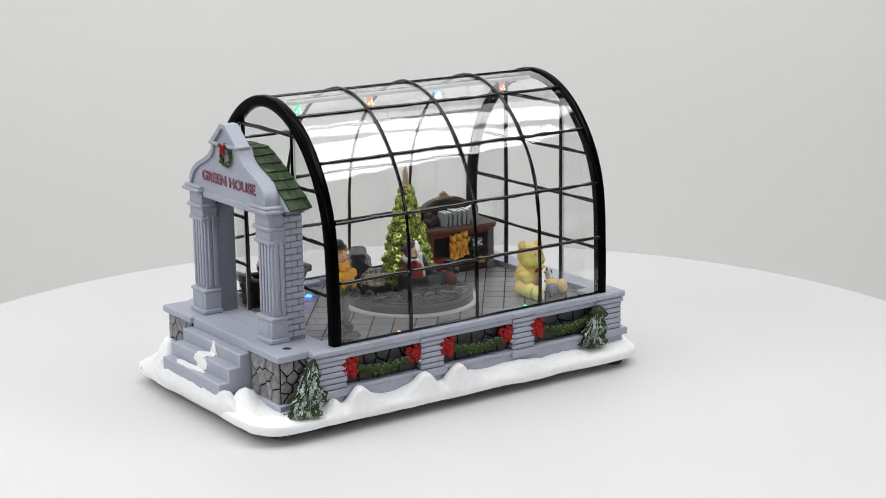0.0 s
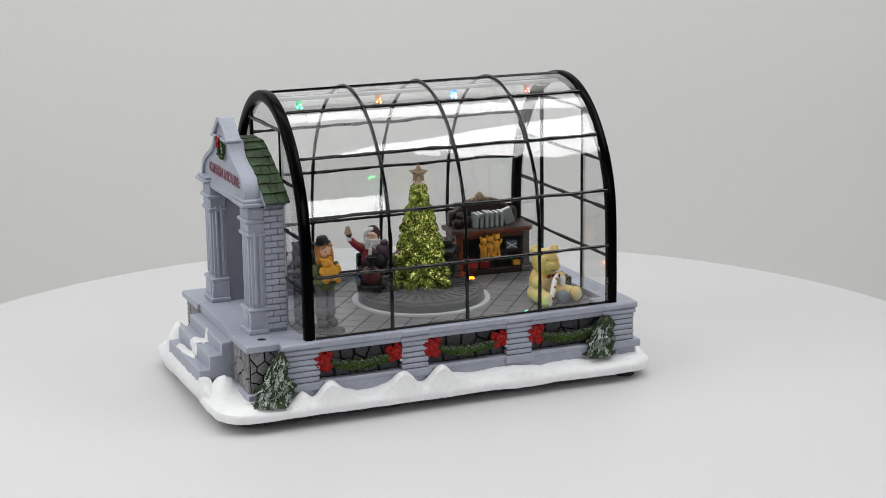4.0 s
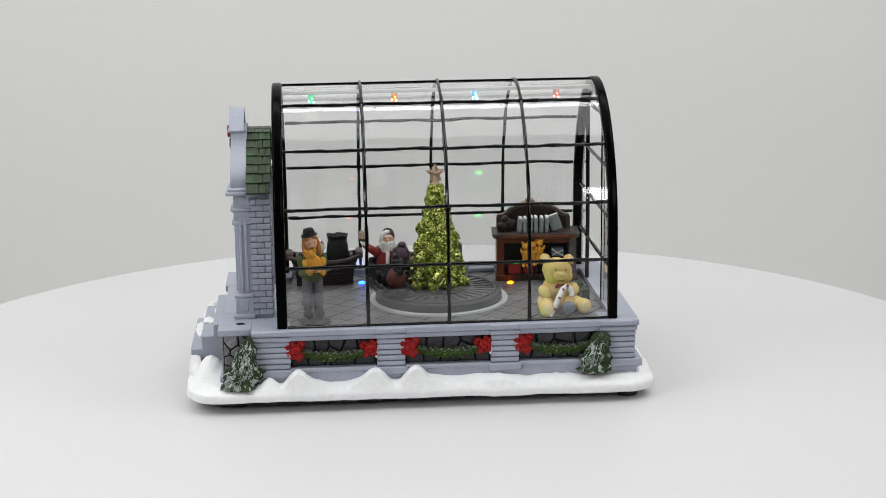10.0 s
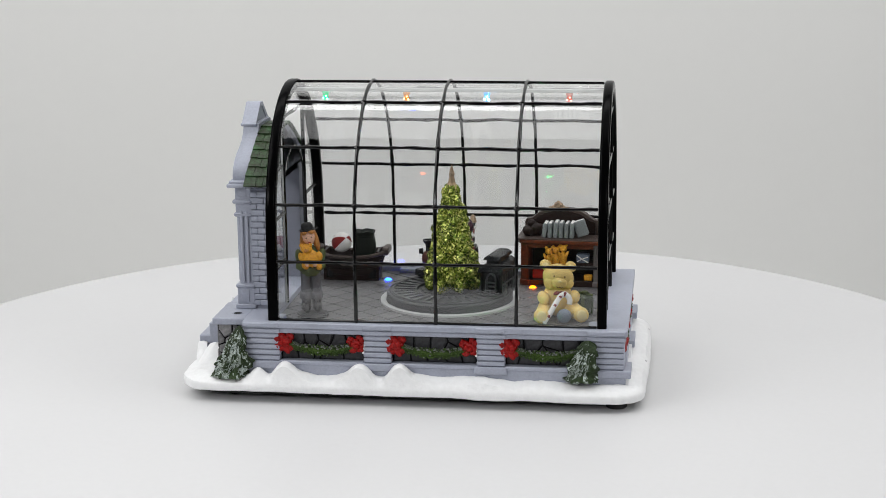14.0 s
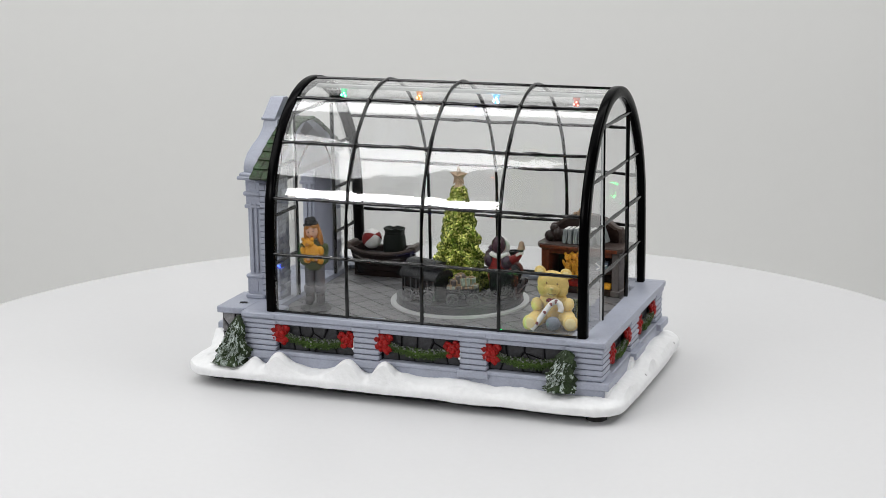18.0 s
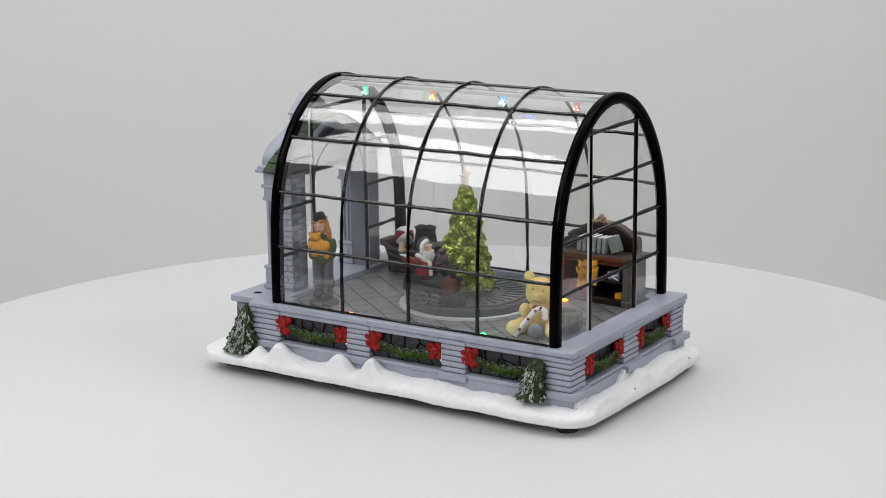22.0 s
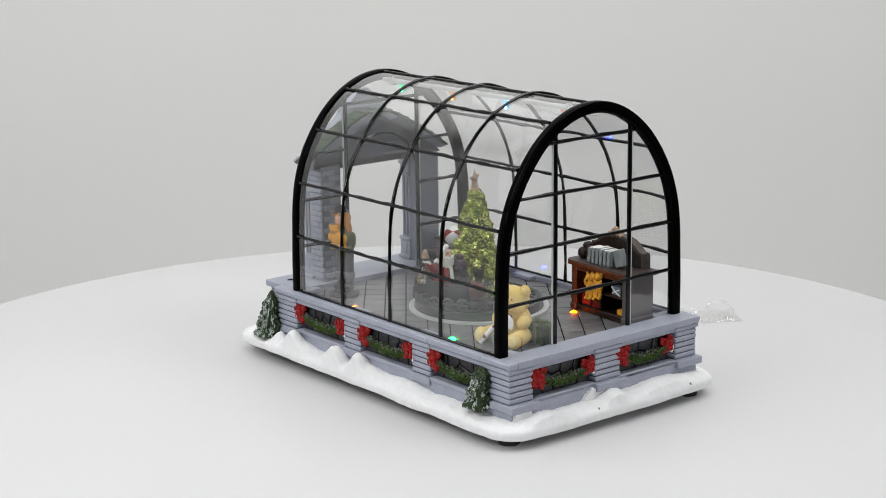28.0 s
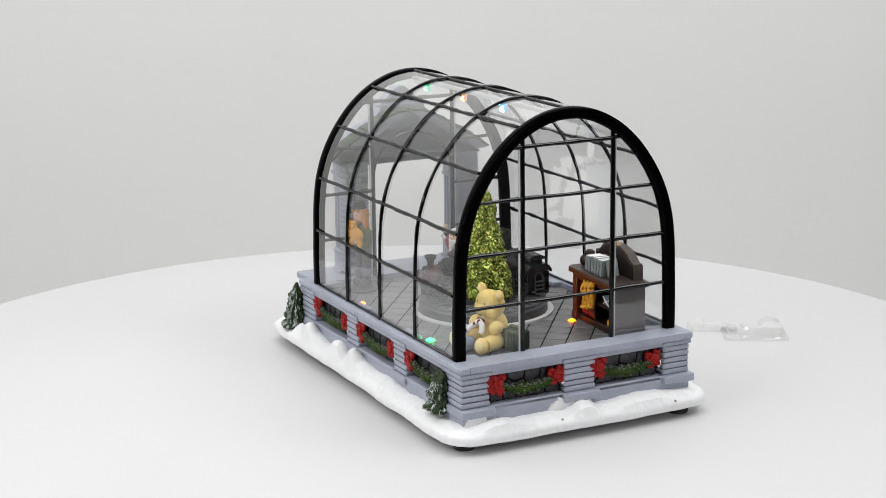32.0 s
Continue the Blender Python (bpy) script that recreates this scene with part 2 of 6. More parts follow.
class Shape:
    """Gathers pieces of one mesh, in millimetres, each with a material number."""

    def __init__(self):
        self.v, self.f, self.m = [], [], []

    def add(self, verts, faces, mat=0, at=None):
        o = len(self.v)
        if at is not None:
            verts = [tuple(at @ Vector(p)) for p in verts]
        self.v.extend(tuple(p) for p in verts)
        self.f.extend([tuple(i + o for i in f) for f in faces])
        self.m.extend([mat] * len(faces))
        return self

    def box(self, x0, x1, y0, y1, z0, z1, c=0.3, mat=0, at=None):
        """A box with chamfered edges."""
        c = min(c, (x1 - x0) * 0.45, (y1 - y0) * 0.45, (z1 - z0) * 0.45)
        lo, hi = (x0, y0, z0), (x1, y1, z1)
        verts, index = [], {}
        for sx in (0, 1):
            for sy in (0, 1):
                for sz in (0, 1):
                    s = (sx, sy, sz)
                    for a in range(3):
                        p = [hi[k] if s[k] else lo[k] for k in range(3)]
                        for k in range(3):
                            if k != a:
                                p[k] += -c if s[k] else c
                        index[s, a] = len(verts)
                        verts.append(p)
        faces = []
        for a in range(3):
            b, d = (a + 1) % 3, (a + 2) % 3
            for s in (0, 1):
                ring = []
                for p, q in ((0, 0), (1, 0), (1, 1), (0, 1)):
                    k = [0, 0, 0]
                    k[a], k[b], k[d] = s, p, q
                    ring.append(index[tuple(k), a])
                faces.append(ring if s else ring[::-1])
            for p, q in ((0, 0), (1, 0), (1, 1), (0, 1)):
                k0, k1 = [0, 0, 0], [0, 0, 0]
                k0[b], k0[d], k1[b], k1[d], k1[a] = p, q, p, q, 1
                ring = [index[tuple(k0), b], index[tuple(k1), b], index[tuple(k1), d], index[tuple(k0), d]]
                faces.append(ring if p == q else ring[::-1])
        for key in [(i, j, k) for i in (0, 1) for j in (0, 1) for k in (0, 1)]:
            ring = [index[key, 0], index[key, 1], index[key, 2]]
            faces.append(ring if sum(key) % 2 else ring[::-1])
        return self.add(verts, faces, mat, at)

    def lathe(self, profile, n=20, mat=0, at=None, rough=0.0):
        """Turns (radius, z) rows round z."""
        verts, faces = [], []
        rnd = random.Random(len(profile) * 7 + n)
        for r, z in profile:
            for i in range(n):
                a = 2 * math.pi * i / n
                k = r * (1 + rough * (rnd.random() - 0.5))
                verts.append((k * math.cos(a), k * math.sin(a), z))
        for j in range(len(profile) - 1):
            for i in range(n):
                faces.append((j * n + i, j * n + (i + 1) % n, (j + 1) * n + (i + 1) % n, (j + 1) * n + i))
        faces.append(tuple(range(n - 1, -1, -1)))
        faces.append(tuple((len(profile) - 1) * n + i for i in range(n)))
        return self.add(verts, faces, mat, at)

    def ball(self, x, y, z, rx, ry=None, rz=None, mat=0, n=14, turn=(0, 0, 0), rough=0.0, seed=1):
        ry, rz = ry or rx, rz or rx
        rows = max(6, n // 2 + 1)
        rnd = random.Random(seed * 31 + n)
        e = Euler([radians(a) for a in turn]).to_matrix()
        verts, faces = [], []
        for j in range(rows + 1):
            p = math.pi * j / rows
            for i in range(n):
                a = 2 * math.pi * i / n
                k = 1 + rough * (rnd.random() - 0.5) if 0 < j < rows else 1
                q = e @ Vector((rx * math.sin(p) * math.cos(a) * k, ry * math.sin(p) * math.sin(a) * k, rz * math.cos(p) * k))
                verts.append((x + q.x, y + q.y, z + q.z))
        for j in range(rows):
            for i in range(n):
                faces.append((j * n + i, (j + 1) * n + i, (j + 1) * n + (i + 1) % n, j * n + (i + 1) % n))
        return self.add(verts, faces, mat)

    def tube(self, path, r, n=8, mat=0, closed=False, flat=1.0):
        """A rod along a path; r is a number or one for each point."""
        pts = [Vector(p) for p in path]
        k = len(pts)
        verts, faces = [], []
        side = None
        for i, p in enumerate(pts):
            d = pts[(i + 1) % k] - pts[i - 1] if closed else pts[min(i + 1, k - 1)] - pts[max(i - 1, 0)]
            d.normalize()
            if side is None:
                side = d.cross(Vector((0, 0, 1)) if abs(d.z) < 0.9 else Vector((1, 0, 0))).normalized()
            side = (side - d * side.dot(d)).normalized()
            up = side.cross(d)
            rad = r[i] if isinstance(r, (list, tuple)) else r
            for j in range(n):
                a = 2 * math.pi * j / n
                verts.append(p + side * rad * math.cos(a) + up * rad * flat * math.sin(a))
        for i in range(k if closed else k - 1):
            for j in range(n):
                i2 = (i + 1) % k
                faces.append((i * n + j, i * n + (j + 1) % n, i2 * n + (j + 1) % n, i2 * n + j))
        if not closed:
            faces.append(tuple(range(n - 1, -1, -1)))
            faces.append(tuple((k - 1) * n + j for j in range(n)))
        return self.add(verts, faces, mat)

    def shard(self, x, y, z, size, rnd, mat=0, long=1.0):
        """A small irregular eight-sided chip."""
        e = Euler((rnd.uniform(0, 6.3), rnd.uniform(0, 6.3), rnd.uniform(0, 6.3))).to_matrix()
        pts = []
        for d in ((1, 0, 0), (-1, 0, 0), (0, 1, 0), (0, -1, 0), (0, 0, 1), (0, 0, -1)):
            q = e @ (Vector(d) * size * rnd.uniform(0.6, 1.2))
            pts.append((x + q.x, y + q.y, z + q.z * long))
        return self.add(pts, [(0, 2, 4), (2, 1, 4), (1, 3, 4), (3, 0, 4), (2, 0, 5), (1, 2, 5), (3, 1, 5), (0, 3, 5)], mat)

    def prism(self, outline, axis, a, b, mat=0, at=None):
        """An outline pushed along an axis from a to b. Outline: the two other coordinates, in x, y, z order."""
        def put(p, h):
            return (h, p[0], p[1]) if axis == "x" else (p[0], h, p[1]) if axis == "y" else (p[0], p[1], h)
        n = len(outline)
        verts = [put(p, a) for p in outline] + [put(p, b) for p in outline]
        faces = [tuple(range(n)), tuple(range(2 * n - 1, n - 1, -1))]
        faces += [(i, i + n, (i + 1) % n + n, (i + 1) % n) for i in range(n)]
        return self.add(verts, faces, mat, at)

    def strip(self, outer, inner, axis, a, b, mat=0, closed=False):
        """The band between two lines of equal length, pushed along an axis."""
        def put(p, h):
            return (h, p[0], p[1]) if axis == "x" else (p[0], h, p[1]) if axis == "y" else (p[0], p[1], h)
        n = len(outer)
        verts = [put(p, a) for p in outer] + [put(p, a) for p in inner] + [put(p, b) for p in outer] + [put(p, b) for p in inner]
        faces = []
        for i in range(n if closed else n - 1):
            j = (i + 1) % n
            faces += [(i, j, n + j, n + i), (2 * n + j, 2 * n + i, 3 * n + i, 3 * n + j), (i, 2 * n + i, 2 * n + j, j), (n + j, 3 * n + j, 3 * n + i, n + i)]
        if not closed:
            faces += [(0, n, 3 * n, 2 * n), (n - 1, 3 * n - 1, 4 * n - 1, 2 * n - 1)]
        return self.add(verts, faces, mat)

    def mesh(self, name, mats, smooth=38):
        me = bpy.data.meshes.new(name)
        me.from_pydata([tuple(c * MM for c in p) for p in self.v], [], self.f)
        for m in mats:
            me.materials.append(m)
        me.polygons.foreach_set("material_index", self.m)
        me.update()
        bm = bmesh.new()
        bm.from_mesh(me)
        bmesh.ops.recalc_face_normals(bm, faces=bm.faces)
        bm.to_mesh(me)
        bm.free()
        if smooth:
            me.polygons.foreach_set("use_smooth", [True] * len(me.polygons))
            me.set_sharp_from_angle(angle=radians(smooth))
        return me


def part(name, shape, mats, parent, label="", at=None, smooth=38):
    """One mesh object under a thing or a part. shape: a Shape or a ready mesh."""
    mats = mats if isinstance(mats, (list, tuple)) else [mats]
    ob = new(name, shape.mesh(name, mats, smooth) if isinstance(shape, Shape) else shape)
    ob.parent = parent
    if at is not None:
        ob.matrix_basis = Matrix.Translation(Vector(at) * MM) if not isinstance(at, Matrix) else at
    return tagged(ob, label) if label else ob


def thing(name, label, category, group="", at=(0, 0, 0)):
    ob = new(name)
    ob.empty_display_size = 0.01
    ob.location = Vector(at) * MM
    return tagged(ob, label, category, group)


RIDERS = []  # things that the turntable carries: object, place in mm, own turn in degrees

# ---- the studio ----


def sweep_profile():
    """Backdrop: floor, curve, wall (y, z) in metres."""
    rows = [(0.50, -0.62), (0.60, -0.62), (0.90, -0.62)]
    for i in range(1, 13):
        a = math.pi / 2 * i / 12
        rows.append((0.90 + 0.15 * math.sin(a), -0.47 - 0.15 * math.cos(a)))
    rows += [(1.05, 0.6), (1.05, 1.2), (1.05, 1.85)]
    return rows


def build_studio():
    prof = sweep_profile()
    back = Shape()
    verts = [(x * 1000, y * 1000, z * 1000) for x in (-1.9, 1.9) for y, z in prof] + [(x * 1000, (y + 0.02 if i >= 3 else y) * 1000, (z - 0.02 if i < 15 else z) * 1000) for x in (-1.9, 1.9) for i, (y, z) in enumerate(prof)]
    n = len(prof)
    faces = []
    for i in range(n - 1):
        faces += [(i, i + 1, n + i + 1, n + i), (2 * n + i + 1, 2 * n + i, 3 * n + i, 3 * n + i + 1)]
        faces += [(i, 2 * n + i, 2 * n + i + 1, i + 1), (n + i + 1, 3 * n + i + 1, 3 * n + i, n + i)]
    faces += [(0, n, 3 * n, 2 * n), (n - 1, 3 * n - 1, 4 * n - 1, 2 * n - 1)]
    back.add(verts, faces)
    tagged(part("backdrop", back, PAPER, None, smooth=60), "seamless light grey paper backdrop sweeping down behind the turntable", "backdrop", kind="structure")
    for name, box in (("wall_west", (-1960, -1900, -1960, 1110, -640, 1850)), ("wall_east", (1900, 1960, -1960, 1110, -640, 1850)), ("wall_south", (-1900, 1900, -1960, -1900, -640, 1850))):
        south = name == "wall_south"
        tagged(part(name, Shape().box(*box, c=2), WALL if south else SIDE_GREY if name == "wall_east" else SIDE, None), "plain grey studio wall" if name != "wall_west" else "white side screen of the studio", "wall", kind="structure")
    # Unseen floor, added dark so less light bounces onto the lower backdrop.
    tagged(part("floor", Shape().box(-1900, 1900, -1900, 498, -660, -621, c=2), WALL, None), "unseen dark grey floor added to limit bounce light", "floor", kind="structure")
    tagged(part("ceiling", Shape().box(-1960, 1960, -1960, 1110, 1850, 1900, c=2), WALL, None), "plain grey studio ceiling", "ceiling", kind="structure")


def build_turntable():
    t = thing("turntable", "large round white turntable with a smooth matte top", "turntable")
    top = Shape().lathe([(326, -14), (331, -12.5), (332.5, -10), (332.5, -2.5), (331.5, -0.8), (330, 0)], 160)
    part("disc_top", top, TABLE, t)
    part("pedestal", Shape().lathe([(120, -620), (120, -612), (40, -600), (40, -40), (110, -20), (110, -14.2)], 48), TABLE, t)
    RIDERS.append((t, tuple(-c for c in STANDS_AT), 0))
    return t


# ---- the ornament: snow base and grey plinth ----
YC = 28.7   # middle of the glass house
YP = 30.0   # middle of the porch
FLOOR = 42.0   # top of the slab round the glass house
INNER = 38.9   # paved floor inside, a step lower


def ring_point(s, x0, x1, y0, y1, r):
    """A point round a rounded rectangle, s from 0 to 1."""
    w, h = x1 - x0 - 2 * r, y1 - y0 - 2 * r
    arc = math.pi * r / 2
    total = 2 * (w + h) + 4 * arc
    d = (s % 1.0) * total
    for length, (cx, cy), a0 in ((w, (x0 + r, y0), None), (arc, (x1 - r, y0 + r), -90), (h, (x1, y0 + r), None), (arc, (x1 - r, y1 - r), 0),
                                 (w, (x1 - r, y1), None), (arc, (x0 + r, y1 - r), 90), (h, (x0, y1 - r), None), (arc, (x0 + r, y0 + r), 180)):
        if d <= length:
            if a0 is not None:
                a = radians(a0 + 90 * d / length)
                return cx + r * math.cos(a), cy + r * math.sin(a)
            if cy == y0:
                return cx + d, cy
            if cy == y1:
                return cx - d, cy
            return (cx, cy + d) if cx == x1 else (cx, cy - d)
        d -= length
    return x0 + r, y0


MOUNDS = ((-88.5, -42, 4.6, 5.0), (-74.2, -43, 6.2, 8.6), (-66, -43, 8.5, 3.2), (-32.3, -43, 6.6, 8.0), (-40, -43, 8.5, 3.2), (-13, -43, 6.2, 8.6), (-5, -43, 9, 3.4), (-121, -16, 8, 2), (-112, -36, 10, 0.3), (30, -43, 12, 1.5), (20, -42, 22, 1.2),
          (114, -20, 9, 3), (112, 28, 7, 4.5), (113, 62, 14, 2), (-125, 70, 9, 7), (-120, 82, 11, 5), (-120, -8, 7, 8), (-122, 71, 7, 8), (60, -44, 10, 1.2))


def snow_height(x, y):
    z = 13.0
    for mx, my, r, h in MOUNDS:
        z += h * math.exp(-(((x - mx) ** 2 + (y - my) ** 2) / (r * r)) ** 1.25)
    return z + 0.9 * noise.noise(Vector((x * 0.05, y * 0.05, 3))) + 0.35 * noise.noise(Vector((x * 0.2, y * 0.2, 9)))


def build_snow(parent):
    n = 520
    s = Shape()
    rings = [(8, 6.8), (2.2, 6.4), (0.5, 6.1), (0.0, 6.6), (0.0, 8.2), (0.05, 9.7), (0.5, 10.5), (2.0, None), (3.2, None), (4.4, None), (5.6, None), (7, None), (8.5, None), (10, None), (12, None), (15, None), (18, None), (22, None), (27, None)]
    verts = []
    for d, z in rings:
        for i in range(n):
            x, y = ring_point(i / n, -131.5 + d, 116.5 - d, -47.0 + d, 105.0 - d, max(2, 17 - d * 0.5))
            wob = 1.6 * noise.noise(Vector((x * 0.03, y * 0.03, 1))) + 0.6 * noise.noise(Vector((x * 0.11, y * 0.11, 5)))
            cx, cy = x - max(-90, min(90, x)), y - max(-10, min(70, y))
            length = math.hypot(cx, cy) or 1
            x, y = x + cx / length * wob, y + cy / length * wob
            if z is None:
                h = snow_height(x, y)
                h += -2.1 * max(0, 1 - (d - 2.0) / 5.5) + 0.5 * noise.noise(Vector((x * 0.16, y * 0.16, 21))) + 0.28 * noise.noise(Vector((x * 0.45, y * 0.45, 13)))
            else:
                h = z - 0.5 - 0.6 * x / 117 + (1.0 if z < 8 else 0.5) * noise.noise(Vector((x * 0.035, y * 0.035, 7))) + 0.2 * noise.noise(Vector((x * 0.2, y * 0.2, 17)))
            verts.append((x, y, h))
    faces = []
    for j in range(len(rings) - 1):
        for i in range(n):
            faces.append((j * n + i, j * n + (i + 1) % n, (j + 1) * n + (i + 1) % n, (j + 1) * n + i))
    faces.append(tuple(range(n - 1, -1, -1)))
    faces.append(tuple((len(rings) - 1) * n + i for i in range(n)))
    s.add(verts, faces)
    # bank in front of the steps
    bank = [(-128.5, 7.5), (-131.0, 6.6), (-132.4, 8.4), (-133.0, 11.5), (-132.6, 14.6), (-131.4, 0.0), (-129.0, 0.3), (-126.5, -0.6)]
    rows, steps = [], 64
    for i in range(steps + 1):
        y = -18 + 98 * i / steps
        ease = min(1, max(0, (y + 17) / 12)) * min(1, max(0, (79 - y) / 12))
        top = 11.6 + 5.4 * ease * ease * (3 - 2 * ease) + 1.3 * noise.noise(Vector((y * 0.12, 2, 4))) + 0.8 * noise.noise(Vector((y * 0.3, 7, 4))) + 3.0 * math.exp(-((y + 3) / 4) ** 2) + 3.0 * math.exp(-((y - 68) / 6) ** 2)
        bow = 1.2 * (1 - ((y - 30) / 40) ** 2) - 0.9 - 3.0 * (1 - ease)
        for x, z in bank:
            z = z if z > 5 else top + z
            rows.append((x - bow + 0.5 * noise.noise(Vector((y * 0.08, z * 0.1, 1))), y, min(z, top - 0.4) if z < 15 else z))
    n2 = len(bank)
    s.add(rows, [(i * n2 + j, (i + 1) * n2 + j, (i + 1) * n2 + j + 1, i * n2 + j + 1) for i in range(steps) for j in range(n2 - 1)] + [tuple(range(n2)), tuple(steps * n2 + j for j in range(n2))])
    part("snow_base", s, SNOW, parent, "white painted snow drift round the foot of the house", smooth=36)
    # Black plate added to deepen the line of shade under the snow.
    under = [ring_point(i / 80, -126, 111, -41.5, 99.5, 14) for i in range(80)]
    part("under_snow_shade", Shape().prism(under, "z", 3.4, 7.4), RUBBER, parent, "added black plate that deepens the shade under the snow")
    foot = Shape().lathe([(5.0, 0), (5.6, 0.5), (5.6, 5.6), (5.0, 6.2)], 24).mesh("rubber_foot", [RUBBER])
    for x, y in ((101, -34), (105, 88), (-104, -28), (-104, 86)):
        part("rubber_foot", foot, RUBBER, parent, "black rubber foot", at=(x, y, 0))
    part("battery_cover", Shape().lathe([(22, 2.6), (22, 6.2)], 32), RUBBER, parent, at=(-38, -18, 0))


def stone_cells(u0, u1, w0, w1, nu, nw, seed, gap=0.55):
    """Irregular stones in a rectangle: the cells round scattered centres."""
    rnd = random.Random(seed)
    seeds = [(u0 + (u1 - u0) * (i + 0.5 + rnd.uniform(-0.42, 0.42) + (0.25 if j % 2 else -0.25)) / nu, w0 + (w1 - w0) * (j + 0.5 + rnd.uniform(-0.38, 0.38)) / nw) for j in range(nw) for i in range(nu)]
    cells = []
    for s in seeds:
        poly = [(u0, w0), (u1, w0), (u1, w1), (u0, w1)]
        for o in seeds:
            if o == s:
                continue
            nx, ny = o[0] - s[0], o[1] - s[1]
            size = math.hypot(nx, ny)
            nx, ny = nx / size, ny / size
            lim = nx * (o[0] + s[0]) / 2 + ny * (o[1] + s[1]) / 2 - gap
            cut = []
            for (ax, ay), (bx, by) in zip(poly, poly[1:] + poly[:1]):
                da, db = nx * ax + ny * ay - lim, nx * bx + ny * by - lim
                if da <= 0:
                    cut.append((ax, ay))
                if (da < 0) != (db < 0) and abs(da - db) > 1e-9:
                    cut.append((ax + (bx - ax) * da / (da - db), ay + (by - ay) * da / (da - db)))
            poly = cut
            if len(poly) < 3:
                break
        if len(poly) >= 3:
            cells.append(poly)
    return cells


def stones(parent, axis, plane, out, u0, u1, w0, w1, nu, nw, seed, proud=0.7, mat=None, gap=0.30):
    """Single stones on a wall face. axis: the wall's normal; out: +1 or -1."""
    rnd = random.Random(seed + 3)
    for cell in stone_cells(u0, u1, w0, w1, nu, nw, seed, gap):
        n = len(cell)
        cu, cw = sum(p[0] for p in cell) / n, sum(p[1] for p in cell) / n
        lift = proud * rnd.uniform(0.8, 1.25)
        big = [(p[0] - cu, p[1] - cw) for p in cell]
        put = (lambda p, h: (h, p[0], p[1])) if axis == "x" else (lambda p, h: (p[0], h, p[1]))
        verts = [put(p, -0.3 * out) for p in big] + [put((p[0] * 0.97, p[1] * 0.97), lift * 0.5 * out) for p in big] + [put((p[0] * 0.84, p[1] * 0.84), lift * (1 + rnd.uniform(-0.2, 0.2)) * out) for p in big] + [put((0, 0), lift * 1.15 * out)]
        faces = [tuple(range(n))] + [(j * n + i, j * n + (i + 1) % n, (j + 1) * n + (i + 1) % n, (j + 1) * n + i) for j in (0, 1) for i in range(n)] + [(2 * n + i, 2 * n + (i + 1) % n, 3 * n) for i in range(n)]
        at = (plane, cu, cw) if axis == "x" else (cu, plane, cw)
        part("stone", Shape().add(verts, faces), mat or STONE, parent, at=at, smooth=0)


X0, X1, Y0, Y1 = -97.0, 106.5, -38.5, 96.0
FRONT_PIERS = ((-96.5, -77), (-32, -17), (28, 43), (86, 105))
FRONT_NICHES = ((-77, -32), (-17, 28), (43, 86))
END_PIERS = ((-37, -20), (20, 38), (77, 94.5))
END_NICHES = ((-20, 20), (38, 77))


def garland_shape(length, seed):
    """A hanging swag of needle tufts, along x, from -length/2 to length/2."""
    rnd = random.Random(seed)
    s = Shape()
    for i in range(1150):
        u = rnd.random()
        x = (u - 0.5) * length
        a, r = rnd.uniform(0, 2 * math.pi), 2.8 * rnd.random() ** 0.6 * (0.75 + 0.35 * math.sin(math.pi * u))
        s.shard(x, r * 0.7 * math.cos(a), -3.4 * (1 - (2 * u - 1) ** 2) + r * math.sin(a), rnd.uniform(0.28, 0.7), rnd, 1 if rnd.random() < (0.5 if math.sin(a) > 0.45 else 0.05) else 0)
    path = [((u / 12 - 0.5) * length, 0, -3.4 * (1 - (2 * u / 12 - 1) ** 2)) for u in range(13)]
    return s.tube(path, 1.3, 6)


def bow_meshes(seed):
    """Knot, two loops and two tails of a bow."""
    rnd = random.Random(seed)
    rows = []
    for name, dx, dz in (("knot", 0.2, 0.6), ("loop", -2.5, 2.4), ("loop", 2.4, 2.8), ("tail", -2.2, -2.2), ("tail", 2.2, -2.4)):
        lump = Shape()
        for k in range(4):
            a = 2 * math.pi * k / 4 + rnd.uniform(0, 1)
            lump.ball(dx + 1.3 * math.cos(a), (-1.0 if name == "knot" else 0) + rnd.uniform(-0.5, 0.4), dz + 1.6 * math.sin(a), rnd.uniform(1.4, 2.0), 1.3, rnd.uniform(1.6, 2.4), n=12, turn=(0, rnd.uniform(-60, 60), 0), rough=0.13, seed=seed + k)
        rows.append((name, lump.mesh(name, [RED])))
    return rows


def add_bow(meshes, parent, at, label="glossy red bow"):
    knot = part("bow", meshes[0][1], RED, parent, label, at=at)
    for name, me in meshes[1:]:
        part(name, me, RED, knot)


